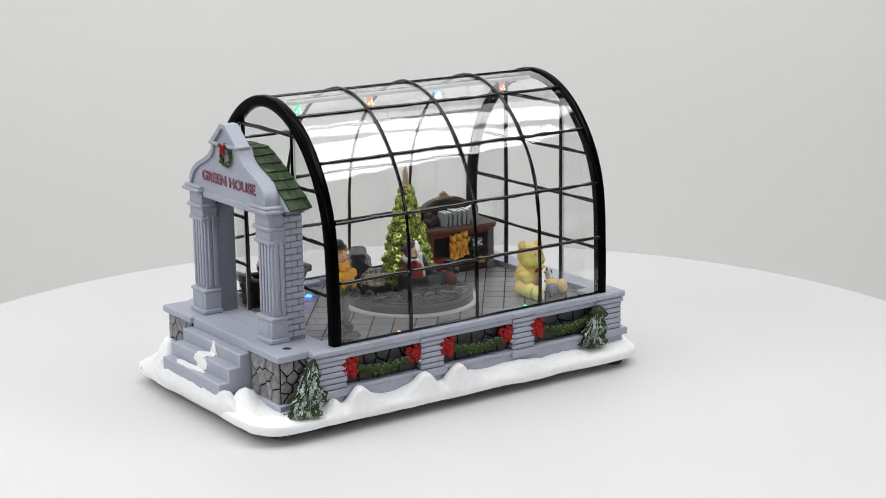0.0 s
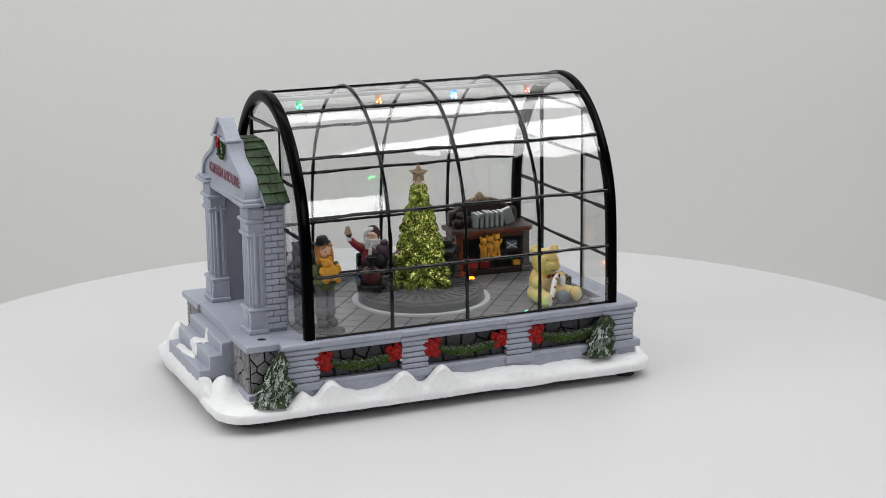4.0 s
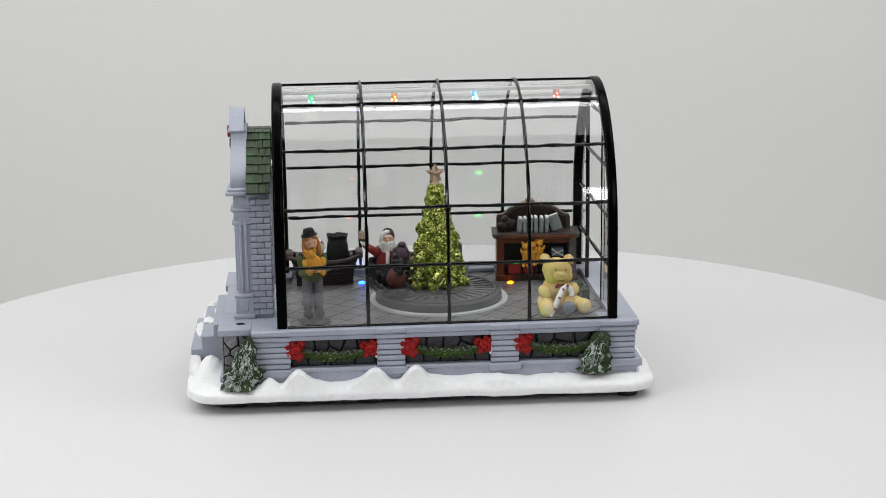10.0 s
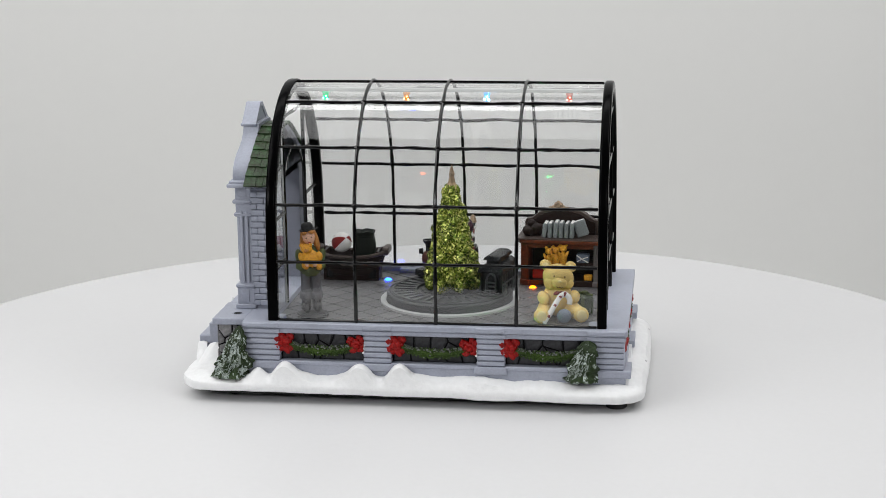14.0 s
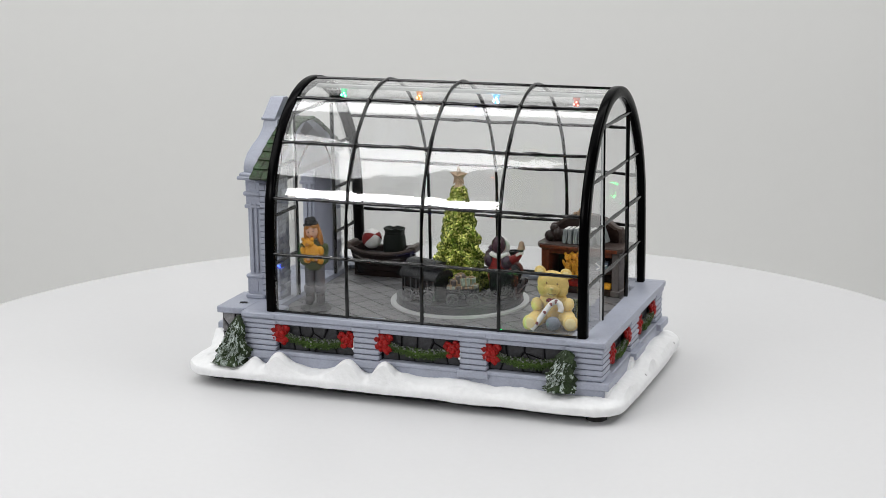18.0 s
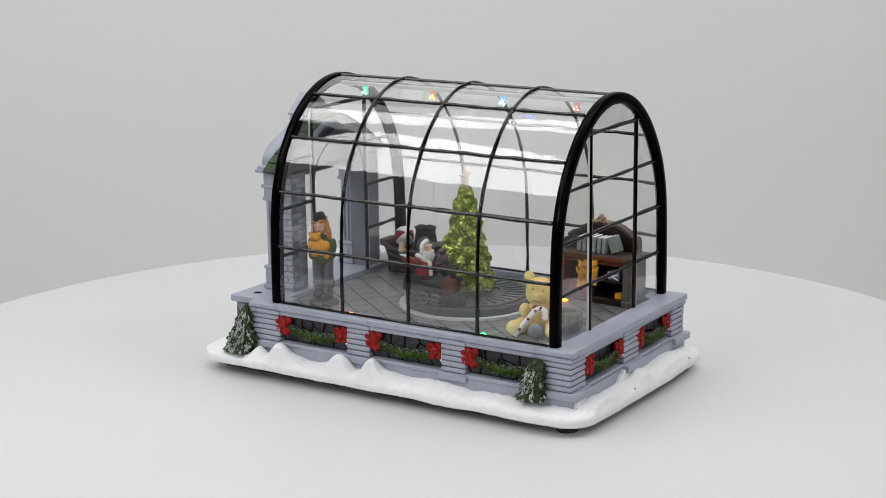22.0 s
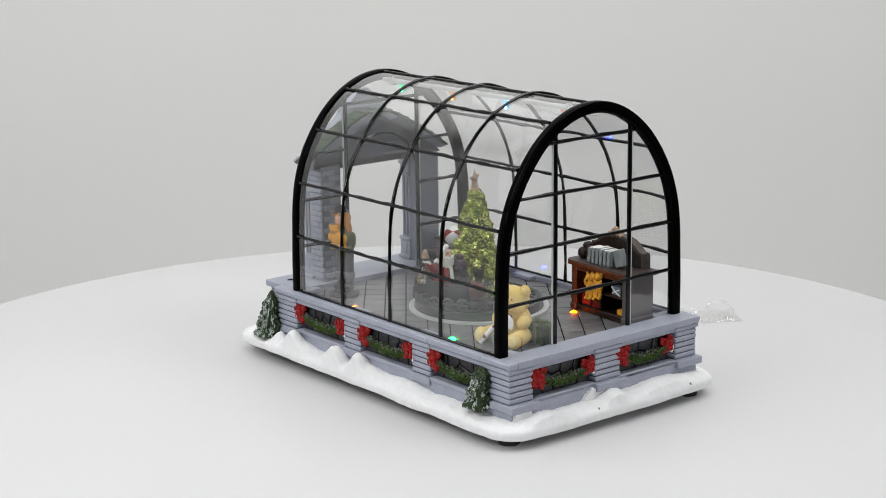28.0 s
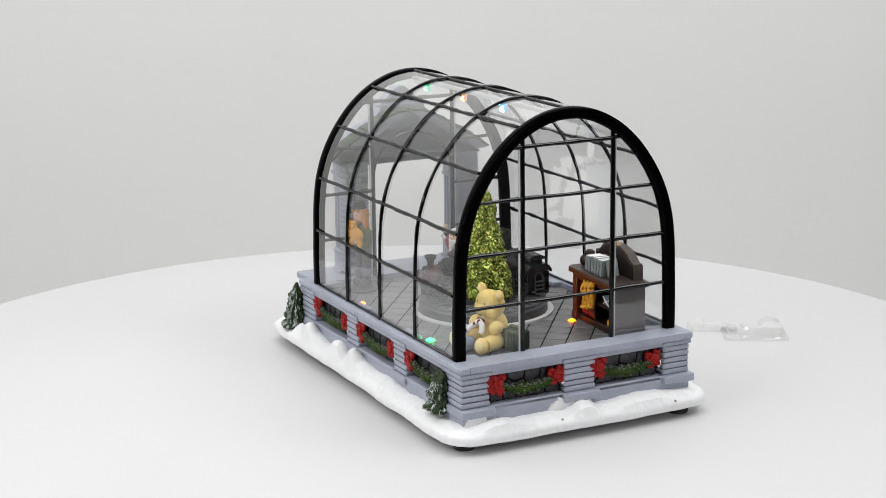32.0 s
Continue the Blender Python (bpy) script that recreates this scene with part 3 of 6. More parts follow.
def build_plinth(g):
    core = Shape().box(X0 + 2, X1 - 8, Y0 + 8, Y1 - 8, 8, 37, c=0.2)
    part("plinth_core", core, MORTAR, g)
    # top slab in two tiers
    slab = Shape().box(X0, X1, Y0, YC - 61.4, 38.6, FLOOR, c=0.5).box(X0, X1, YC + 61.4, Y1, 38.6, FLOOR, c=0.5)
    slab.box(X0, -82.0, YC - 61.6, YC + 61.6, 38.6, FLOOR - 0.01, c=0.1).box(93.0, X1, YC - 61.6, YC + 61.6, 38.6, FLOOR - 0.01, c=0.1)
    for x in (-82.1, 90.4):
        slab.box(x, x + 2.8 + (1.4 if x < 0 else 0), YC - 61.6, YC - 57.4, 38.6, FLOOR - 0.02, c=0.1).box(x, x + 2.8 + (1.4 if x < 0 else 0), YC + 57.4, YC + 61.6, 38.6, FLOOR - 0.02, c=0.1)
    part("slab_top", slab, GREY, g, "smooth grey slab under the glass house")
    part("slab_moulding", Shape().box(X0 + 1.2, X1 - 1.4, Y0 + 1.3, Y1 - 1.3, 35.8, 38.58, c=0.5), GREY, g)
    # base course with the snow against it
    part("base_course", Shape().box(X0 + 0.8, X1 - 0.8, Y0 + 1.4, Y1 - 1.4, 9, 20.6, c=0.5), GREY, g)
    board_cache = {}

    def pier(x0, x1, y0, y1, out):
        w, d = round(x1 - x0, 1), round(y1 - y0, 1)
        p = part("pier", Shape().box(-w / 2 + 0.5, w / 2 - 0.5, -d / 2 + 0.5, d / 2 - 0.5, 12, 36, c=0.2), GREY_DARK, g, at=((x0 + x1) / 2, (y0 + y1) / 2, 0))
        if (w, d) not in board_cache:
            board_cache[w, d] = Shape().box(-w / 2, w / 2, -d / 2, d / 2, 0, 2.7, c=0.6).mesh("board", [GREY])
        for k in range(5):
            part("board", board_cache[w, d], GREY, p, at=(0.35 * noise.noise(Vector((x0, k * 1.7, y0))), 0.3 * noise.noise(Vector((y0, k * 2.3, x0))), 20.7 + k * 3.05))
        far = 3.4 if x1 > 100 else 1.0
        ledge = Shape().box(-w / 2 - 1.0, w / 2 + far, -d / 2 - 1.3, d / 2 + 1.3, 16.5, 20.5, c=0.4)
        part("ledge", ledge, GREY, p)
        if out > 0:
            part("slab_block", Shape().box(-w / 2 - 0.2, w / 2 + 0.2, -d / 2 - 1.7, d / 2 + 1.7, 39.2, FLOOR - 0.25, c=0.5), GREY, p)
        part("pier_cap", Shape().box(-w / 2 - 0.6, w / 2 + 0.6, -d / 2 - 0.9, d / 2 + 0.9, 35.9, 38.3, c=0.5), GREY, p)
        return p

    for x0, x1 in FRONT_PIERS:
        inner = x0 < -90 or x1 > 100
        pier(x0, x1, Y0 + 1.2, Y0 + (9 if not inner else 17), 1)
        pier(x0, x1, Y1 - (9 if not inner else 17), Y1 - 1.2, 1)
    for y0, y1 in END_PIERS[1:2]:
        pier(X1 - 9, X1 - 1.2, y0, y1, 1)
    # niches with stones, swag and bows
    swags = [garland_shape(36, 3).mesh("swag", [GARLAND, TWIG_FROST]), garland_shape(35, 8).mesh("swag", [GARLAND, TWIG_FROST])]
    bows = [bow_meshes(4), bow_meshes(9)]
    count = 0

    def niche(axis, plane, out, u0, u1):
        nonlocal count
        count += 1
        mid = (u0 + u1) / 2
        if axis == "y":
            back = Shape().box(-(u1 - u0) / 2, (u1 - u0) / 2, -0.5, 0.5, 20.6, 36, c=0.1)
            p = part("niche_panel", back, MORTAR, g, at=(mid, plane, 0))
            stones(p, "y", 0.5 * out, out, -(u1 - u0) / 2 + 0.5, (u1 - u0) / 2 - 0.5, 21.2, 35.6, 5, 2, count * 5, mat=STONE_NICHE_SHADED, gap=0.38, proud=0.6)
        else:
            back = Shape().box(-0.5, 0.5, -(u1 - u0) / 2, (u1 - u0) / 2, 20.6, 36, c=0.1)
            p = part("niche_panel", back, MORTAR, g, at=(plane, mid, 0))
            stones(p, "x", 0.5 * out, out, -(u1 - u0) / 2 + 0.5, (u1 - u0) / 2 - 0.5, 21.2, 35.6, 5, 2, count * 5, mat=STONE_NICHE_SHADED, gap=0.38, proud=0.6)
        spin = Matrix.Rotation(radians(90), 4, "Z") if axis == "x" else Matrix.Identity(4)
        off = 3.6 * out

        def set_at(u, z, tilt=0, out_more=0.0):
            reach = plane + off + out_more * out
            spot = Vector((u, reach, z)) if axis == "y" else Vector((reach, u, z))
            return Matrix.Translation(spot * MM) @ spin @ Matrix.Rotation(radians(tilt), 4, "Y")
        sc = (u1 - u0) / 42.0
        part("swag", swags[count % 2], GARLAND, g, "green garland with frosted tips", at=set_at(mid + (1 if axis == "y" else 0), 29.8) @ Matrix.Diagonal((sc, 1, 1, 1)))
        add_bow(bows[0], g, set_at(u0 + 2.2, 30.6, 5))
        if not (axis == "y" and u1 > 80 and plane < 0):
            add_bow(bows[1], g, set_at(u1 - 4.0, 30.4, -8) @ Matrix.Diagonal((0.9, 1, 0.8, 1)))
            tuft = Shape()
            grain = random.Random(count)
            for dz, r in ((-2.8, 0.8), (-1.2, 1.0), (0.6, 0.7)):
                tuft.ball(grain.uniform(-0.3, 0.3), 0, dz, r, 0.7, r * 1.5, n=10, rough=0.3, seed=count)
            part("frost_tuft", tuft, WHITE, g, "frosted tip beside the bow", at=set_at(u1 - 0.1, 29.2, out_more=0.3))

    for u0, u1 in FRONT_NICHES:
        niche("y", Y0 + 6.2, -1, u0, u1)
        niche("y", Y1 - 6.2, 1, u0, u1)
    for u0, u1 in END_NICHES:
        niche("x", X1 - 6.2, 1, u0, u1)
    # sill under each niche
    for u0, u1 in FRONT_NICHES:
        part("sill", Shape().box(u0, u1, Y0 + 0.8, Y0 + 8, 18.6, 21.0, c=0.5), GREY, g)
    for y0, y1, seed in ((10, 36, 1), (-36, -24, 2)):
        lip = [(y0 + (y1 - y0) * k / 30, 18.6 + 1.7 * noise.noise(Vector((k * 0.33, seed, 6))) + 0.7 * noise.noise(Vector((k * 0.9, seed, 2))) - 5.0 * abs(k / 15 - 1) ** 4) for k in range(31)]
        part("snow_patch", Shape().prism([(y0, 12.0)] + lip + [(y1, 12.0)], "x", X1 - 1.2, X1 + 0.7), SNOW, g, "scrap of white snow on the ledge")
    for u0, u1 in END_NICHES:
        part("sill", Shape().box(X1 - 8, X1 - 0.8, u0, u1, 18.6, 21.0, c=0.5), GREY, g)


def build_porch(g):
    for y0, y1, side in ((-30.5, -1.5, -1), (63.0, 91.0, 1)):
        block = part("porch_block", Shape().box(-112, -96, y0, y1, 10, 38.4, c=0.3), MORTAR, g)
        stones(block, "x", -112.0, -1, y0 + 0.4, y1 - 0.4, 16, 38.2, 4, 3, 21 + side)
        face = y0 if side < 0 else y1
        stones(block, "y", face, side, -111.6, -96.5, 16, 38.2, 3, 4, 41 + side)
        part("block_foot", Shape().box(-114.4, -95, y0 - 2.2, y1 + 2.2, 10, 16.6, c=0.8), GREY, block)
        yy = (y0 - 2.5, y1 + 1.5) if side < 0 else (y0 - 2.5, y1 + 2.5)
        part("porch_slab", Shape().box(-114.5, -96.8, *yy, 38.3, FLOOR, c=0.5), GREY, g)
    part("landing", Shape().box(-112.8, -96.9, -0.2, 60.7, 36.5, FLOOR - 0.02, c=0.4), GREY, g)
    for k, (x, z) in enumerate(((-118.8, 36.6), (-125.4, 30.2), (-131.2, 23.2))):
        part("step", Shape().box(x, -111, -1.2 + 0.02 * k, 61.6 - 0.02 * k, 9, z, c=0.6), GREY, g, "grey resin step")
    # Screw hole as a flat black disc: its inner shade is only colour.
    part("screw_hole_shade", Shape().lathe([(2.3, -0.4), (2.3, 0.08)], 20), MORTAR, g, at=(-103, -22.5, FLOOR))
    rim = Shape().tube([(2.6 * math.cos(a), 2.6 * math.sin(a), 0) for a in [i * math.pi / 12 for i in range(24)]], 0.35, 6, closed=True)
    part("hole_rim", rim, GREY, g, at=(-103, -22.5, FLOOR))
    # snow that lies on the steps: thin splashes with ragged edges
    def splash(points, axis, at, thick=0.5):
        pts = []
        for (ua, va), (ub, vb) in zip(points, points[1:] + points[:1]):
            for k in range(4):
                u, v = ua + (ub - ua) * k / 4, va + (vb - va) * k / 4
                pts.append((u + 0.45 * noise.noise(Vector((u * 0.5, v * 0.5, 3))), v + 0.45 * noise.noise(Vector((u * 0.5, v * 0.5, 8)))))
        part("snow_patch", Shape().prism(pts, axis, at - thick / 2, at + thick), SNOW, g, "splash of white snow over the steps", smooth=0)
    splash([(-130.6, 46), (-128.0, 51), (-126.2, 47), (-126.4, 39), (-125.6, 33), (-126.2, 25), (-127.6, 20), (-129.0, 25), (-129.8, 30), (-130.8, 34), (-130.2, 40)], "z", 23.2, 0.6)
    splash([(26, 23), (33, 23), (32, 26), (36, 27.4), (34, 30.3), (24, 30.3), (21, 28), (22, 24)], "x", -125.5, 0.5)
    splash([(-125.6, 33), (-123, 36), (-119.2, 31), (-118.8, 25), (-121, 22), (-123, 25), (-125.6, 24)], "z", 30.2, 0.6)
    splash([(22, 30), (31, 30), (28.5, 33), (26, 38.0), (24.6, 36), (23.5, 33)], "x", -118.9, 0.5)
    # columns
    brick_long, brick_short = Shape().box(-3.6, 3.6, -0.9, 0.9, -1.42, 1.42, c=0.35).mesh("brick", [GREY]), Shape().box(-1.7, 1.7, -0.9, 0.9, -1.42, 1.42, c=0.35).mesh("brick", [GREY])
    brick_back = Shape().box(-0.9, 0.9, -3.9, 3.9, -1.42, 1.42, c=0.35).mesh("brick", [GREY])
    flute = Shape().box(-0.75, 0.75, -0.95, 0.95, 57, 96, c=0.35).mesh("fluting", [GREY])
    for ym, side in ((-4.8, -1), (66.8, 1)):
        c = part("column", Shape().box(-97.2, -85.7, -6.6, 6.6, FLOOR - 0.1, 109, c=0.2), GREY_JOINT, g, "grey fluted pilaster backed by brickwork", at=(0, ym, 0))
        part("shaft", Shape().box(-103.8, -96.4, -6.8, 6.8, 55, 97, c=0.3), GREY, c)
        for k in (-4.4, -1.5, 1.5, 4.4):
            part("fluting", flute, GREY, c, at=(-104.0, k, 0))
        for k in (-101.6, -98.8):
            for sgn in (-1, 1):
                part("fluting", flute, GREY, c, at=(k, sgn * 6.8, 0))
        base = Shape().box(-106.6, -95.4, -8.2, 8.2, FLOOR - 0.1, 44.6, c=0.6).box(-105.4, -95.8, -7.5, 7.5, 44.4, 54, c=0.4).box(-106.2, -95.6, -8.1, 8.1, 53.6, 55.8, c=0.7)
        for sgn in (-1, 1):
            base.box(-103.2, -98.8, sgn * 7.5 - 0.3, sgn * 7.5 + 0.3, 46.2, 52.6, c=0.2)
        base.box(-105.8, -105.1, -4.6, 4.6, 46.2, 52.6, c=0.2)
        part("column_base", base, GREY, c)
        cap = Shape().box(-105.8, -95.8, -7.7, 7.7, 93.0, 95.2, c=0.6).box(-104.8, -96.2, -7.2, 7.2, 95.0, 100.2, c=0.3).box(-106.4, -95.6, -8.1, 8.1, 100.0, 102.4, c=0.8).box(-104.8, -96.4, -7.2, 7.2, 102.2, 109.4, c=0.3)
        for sgn in (-1, 1):
            cap.box(-102.6, -98.6, sgn * 7.2 - 0.3, sgn * 7.2 + 0.3, 104, 107.8, c=0.2)
        part("capital", cap, GREY, c)
        for r in range(19):
            z = 45.4 + r * 3.32
            lay = ((-93.0, brick_long), (-87.4, brick_short)) if r % 2 else ((-94.8, brick_short), (-89.4, brick_long))
            for x, me in lay:
                part("brick", me, GREY, c, at=(x, side * 6.5, z))
            if side < 0:
                part("brick", brick_back, GREY, c, at=(-86.0, -side * (2.2 if r % 2 else -1.8), z))
    # gable plate with its raised rim
    half = [(41.0, 112.5), (41.0, 115.6), (39.6, 119), (36.2, 122.6), (31, 125.6), (24.5, 128.2), (19.4, 130.8), (15.6, 134.2), (13.6, 138.6)]
    outline = [(YP - y, z) for y, z in half] + [(YP + y, z) for y, z in half[::-1]]
    plate = Shape().prism([(YP - 42.5, 109.0), (YP - 42.5, 112.4)] + outline + [(YP + 42.5, 112.4), (YP + 42.5, 109.0)], "x", -104.6, -97.4)
    gable = part("gable", plate, GREY, g, "grey gable with a red painted name and a wreath", smooth=30)
    rim_in = [(YP + (y - YP) * (1 - 2.0 / max(6, abs(y - YP))), z - 1.6) for y, z in outline]
    part("gable_rim", Shape().strip(outline, rim_in, "x", -105.9, -104.2), GREY, gable, smooth=30)
    for sgn in (-1, 1):
        y0, y1 = sorted((YP + sgn * 26.5, YP + sgn * 45.0))
        cornice = Shape().box(-108.6, -95.6, y0, y1, 109.2, 111.2, c=0.5).box(-107.4, -96.0, y0 + 0.8, y1 - 0.8, 111.0, 112.9, c=0.5)
        part("cornice", cornice, GREY, gable)
    part("lintel", Shape().box(-105.2, -97.6, YP - 28, YP + 28, 107.0, 110.6, c=0.5), GREY, gable)
    ped = Shape().box(-107.4, -98.4, YP - 14.6, YP + 14.6, 137.6, 139.4, c=0.5)
    ped.prism([(YP - 13.2, 139.2), (YP + 13.2, 139.2), (YP + 2.0, 148.4), (YP - 2.0, 148.4)], "x", -105.4, -99.2)
    ped.strip([(YP - 14.0, 139.2), (YP - 2.4, 149.2), (YP + 2.4, 149.2), (YP + 14.0, 139.2)], [(YP - 10, 139.2), (YP - 1.3, 147.0), (YP + 1.3, 147.0), (YP + 10, 139.2)], "x", -106.8, -98.8)
    part("pediment", ped, GREY, gable, smooth=30)
    # the painted name
    curve = bpy.data.curves.new("lettering", "FONT")
    curve.body, curve.size, curve.align_x, curve.align_y, curve.extrude, curve.offset = "GREEN HOUSE", 8.6 * MM, "CENTER", "CENTER", 0.35 * MM, 0.22 * MM
    curve.materials.append(SIGN_RED)
    holder = bpy.data.objects.new("lettering_source", curve)
    scene.collection.objects.link(holder)
    me = bpy.data.meshes.new_from_object(holder.evaluated_get(bpy.context.evaluated_depsgraph_get()))
    bpy.data.objects.remove(holder)
    text = part("lettering", me, SIGN_RED, gable, "dark red raised letters")
    text.matrix_basis = Matrix.Translation(Vector((-104.75, YP - 0.6, 118.9)) * MM) @ Matrix.Rotation(radians(-90), 4, "Z") @ Matrix.Rotation(radians(90), 4, "X") @ Matrix.Diagonal((1.0, 0.84, 1, 1))
    # wreath
    w = Shape()
    rnd = random.Random(12)
    for i in range(240):
        a = rnd.uniform(0, 2 * math.pi)
        w.shard(rnd.uniform(-1.3, 0.2), 4.6 * math.cos(a) + rnd.uniform(-0.9, 0.9), 5.2 * math.sin(a) + rnd.uniform(-0.9, 0.9), rnd.uniform(0.45, 0.85), rnd, 0 if rnd.random() < 0.72 else 1)
    w.tube([(-0.3, 4.6 * math.cos(a), 5.2 * math.sin(a)) for a in [math.pi * k / 12 for k in range(24)]], 0.8, 6, closed=True)
    part("wreath", w, [GARLAND, FIR_SNOW], gable, "round green wreath", at=(-105.6, YP - 1.0, 133.2))
    bow = Shape().ball(0, -0.8, 0, 0.9, 0.8, 0.9, n=10)
    for sgn in (-1, 1):
        bow.ball(sgn * 2.0, 0, 0.9, 1.9, 0.9, 1.3, n=12, turn=(0, sgn * -28, 0), rough=0.12)
        bow.ball(sgn * 1.3, 0, -2.0, 0.8, 0.7, 1.9, n=10, turn=(0, sgn * -22, 0), rough=0.12)
    part("wreath_bow", bow, RED, gable, "red bow on the wreath", at=Matrix.Translation(Vector((-107.6, YP - 0.8, 137.2)) * MM) @ Matrix.Rotation(radians(90), 4, "Z"))
    # porch roof
    line = [(1.0, 136.8), (9, 136.2), (15, 133.6), (21, 130.4), (27, 127.0), (33, 123.5), (39, 119.8), (45, 116.0), (50, 111.6)]
    under = Shape().prism([(YP - y, z - 1.2) for y, z in line] + [(YP + y, z - 1.2) for y, z in line[::-1]] + [(YP + 46, 108.5), (YP + 30, 108.5), (YP + 30, 107), (YP - 30, 107), (YP - 30, 108.5), (YP - 46, 108.5)][::1], "x", -97.4, -86.4)
    roof = part("porch_roof", under, GREY, g, "dark green shingled porch roof", smooth=30)
    rnd = random.Random(4)
    for side in (-1, 1):
        for k in range(len(line) - 1):
            (ya, za), (yb, zb) = line[k], line[k + 1]
            cuts = [-97.8, -97.8 + 4.4 + (2.3 if k % 2 else 0), -97.8 + 8.8 + (1.6 if k % 2 else 0), -84.9]
            d = Vector((side * (yb - ya), zb - za)).normalized()
            up = Vector((-d.y, d.x)) if side > 0 else Vector((d.y, -d.x))
            for a, b in zip(cuts, cuts[1:]):
                lift = rnd.uniform(0.0, 0.2)
                p0, p1 = Vector((YP + side * ya, za)), Vector((YP + side * yb, zb)) + d * (0.9 + rnd.uniform(-0.3, 0.3))
                quad = [p0 - up * 0.6, p1 - up * 0.2 + up * lift, p1 + up * (1.0 + lift), p0 + up * 0.45]
                part("shingle", Shape().prism([(q.x, q.y) for q in quad], "x", a + 0.12, b - 0.12), SHINGLE, roof, smooth=0)


# ---- the glass house ----
def dome_curve(steps=14):
    """Half section of the vault from the foot to the ridge: (half width, z), and the index of each bar."""
    ctrl = [(62.7, 42), (62.7, 58), (62.2, 74), (61.6, 89), (59.6, 104), (54.8, 118.8), (47.2, 132.3), (37.6, 144), (26.2, 153), (13.4, 158.8), (0, 160.8)]
    pts = []
    for i in range(len(ctrl) - 1):
        p0, p1, p2, p3 = ctrl[max(i - 1, 0)], ctrl[i], ctrl[i + 1], ctrl[i + 2] if i + 2 < len(ctrl) else (-13.4, 158.8)
        for k in range(4):
            t = k / 4
            pts.append(tuple(0.5 * (2 * b + (c - a) * t + (2 * a - 5 * b + 4 * c - d) * t * t + (3 * b - a - 3 * c + d) * t ** 3) for a, b, c, d in zip(p0, p1, p2, p3)))
    return pts + [ctrl[-1]]


HALF = dome_curve()           # 41 points; bars at 0, 8, 16, 24, 32, 40
RIBS = (-36.0, 6.4, 48.8)
ARCH_A, ARCH_B = (-83.5, -78.2), (90.6, 95.5)


def offset(points, d):
    out = []
    for i, p in enumerate(points):
        a, b = points[max(i - 1, 0)], points[min(i + 1, len(points) - 1)]
        t = Vector((b[0] - a[0], b[1] - a[1])).normalized()
        out.append((p[0] + t.y * d, p[1] - t.x * d))
    return out


def full_line(d):
    """The whole section from front foot over the ridge to the back foot, pushed out by d."""
    h = offset(HALF, d)
    return [(YC - y, z) for y, z in h] + [(YC + y, z) for y, z in h[::-1][1:]]


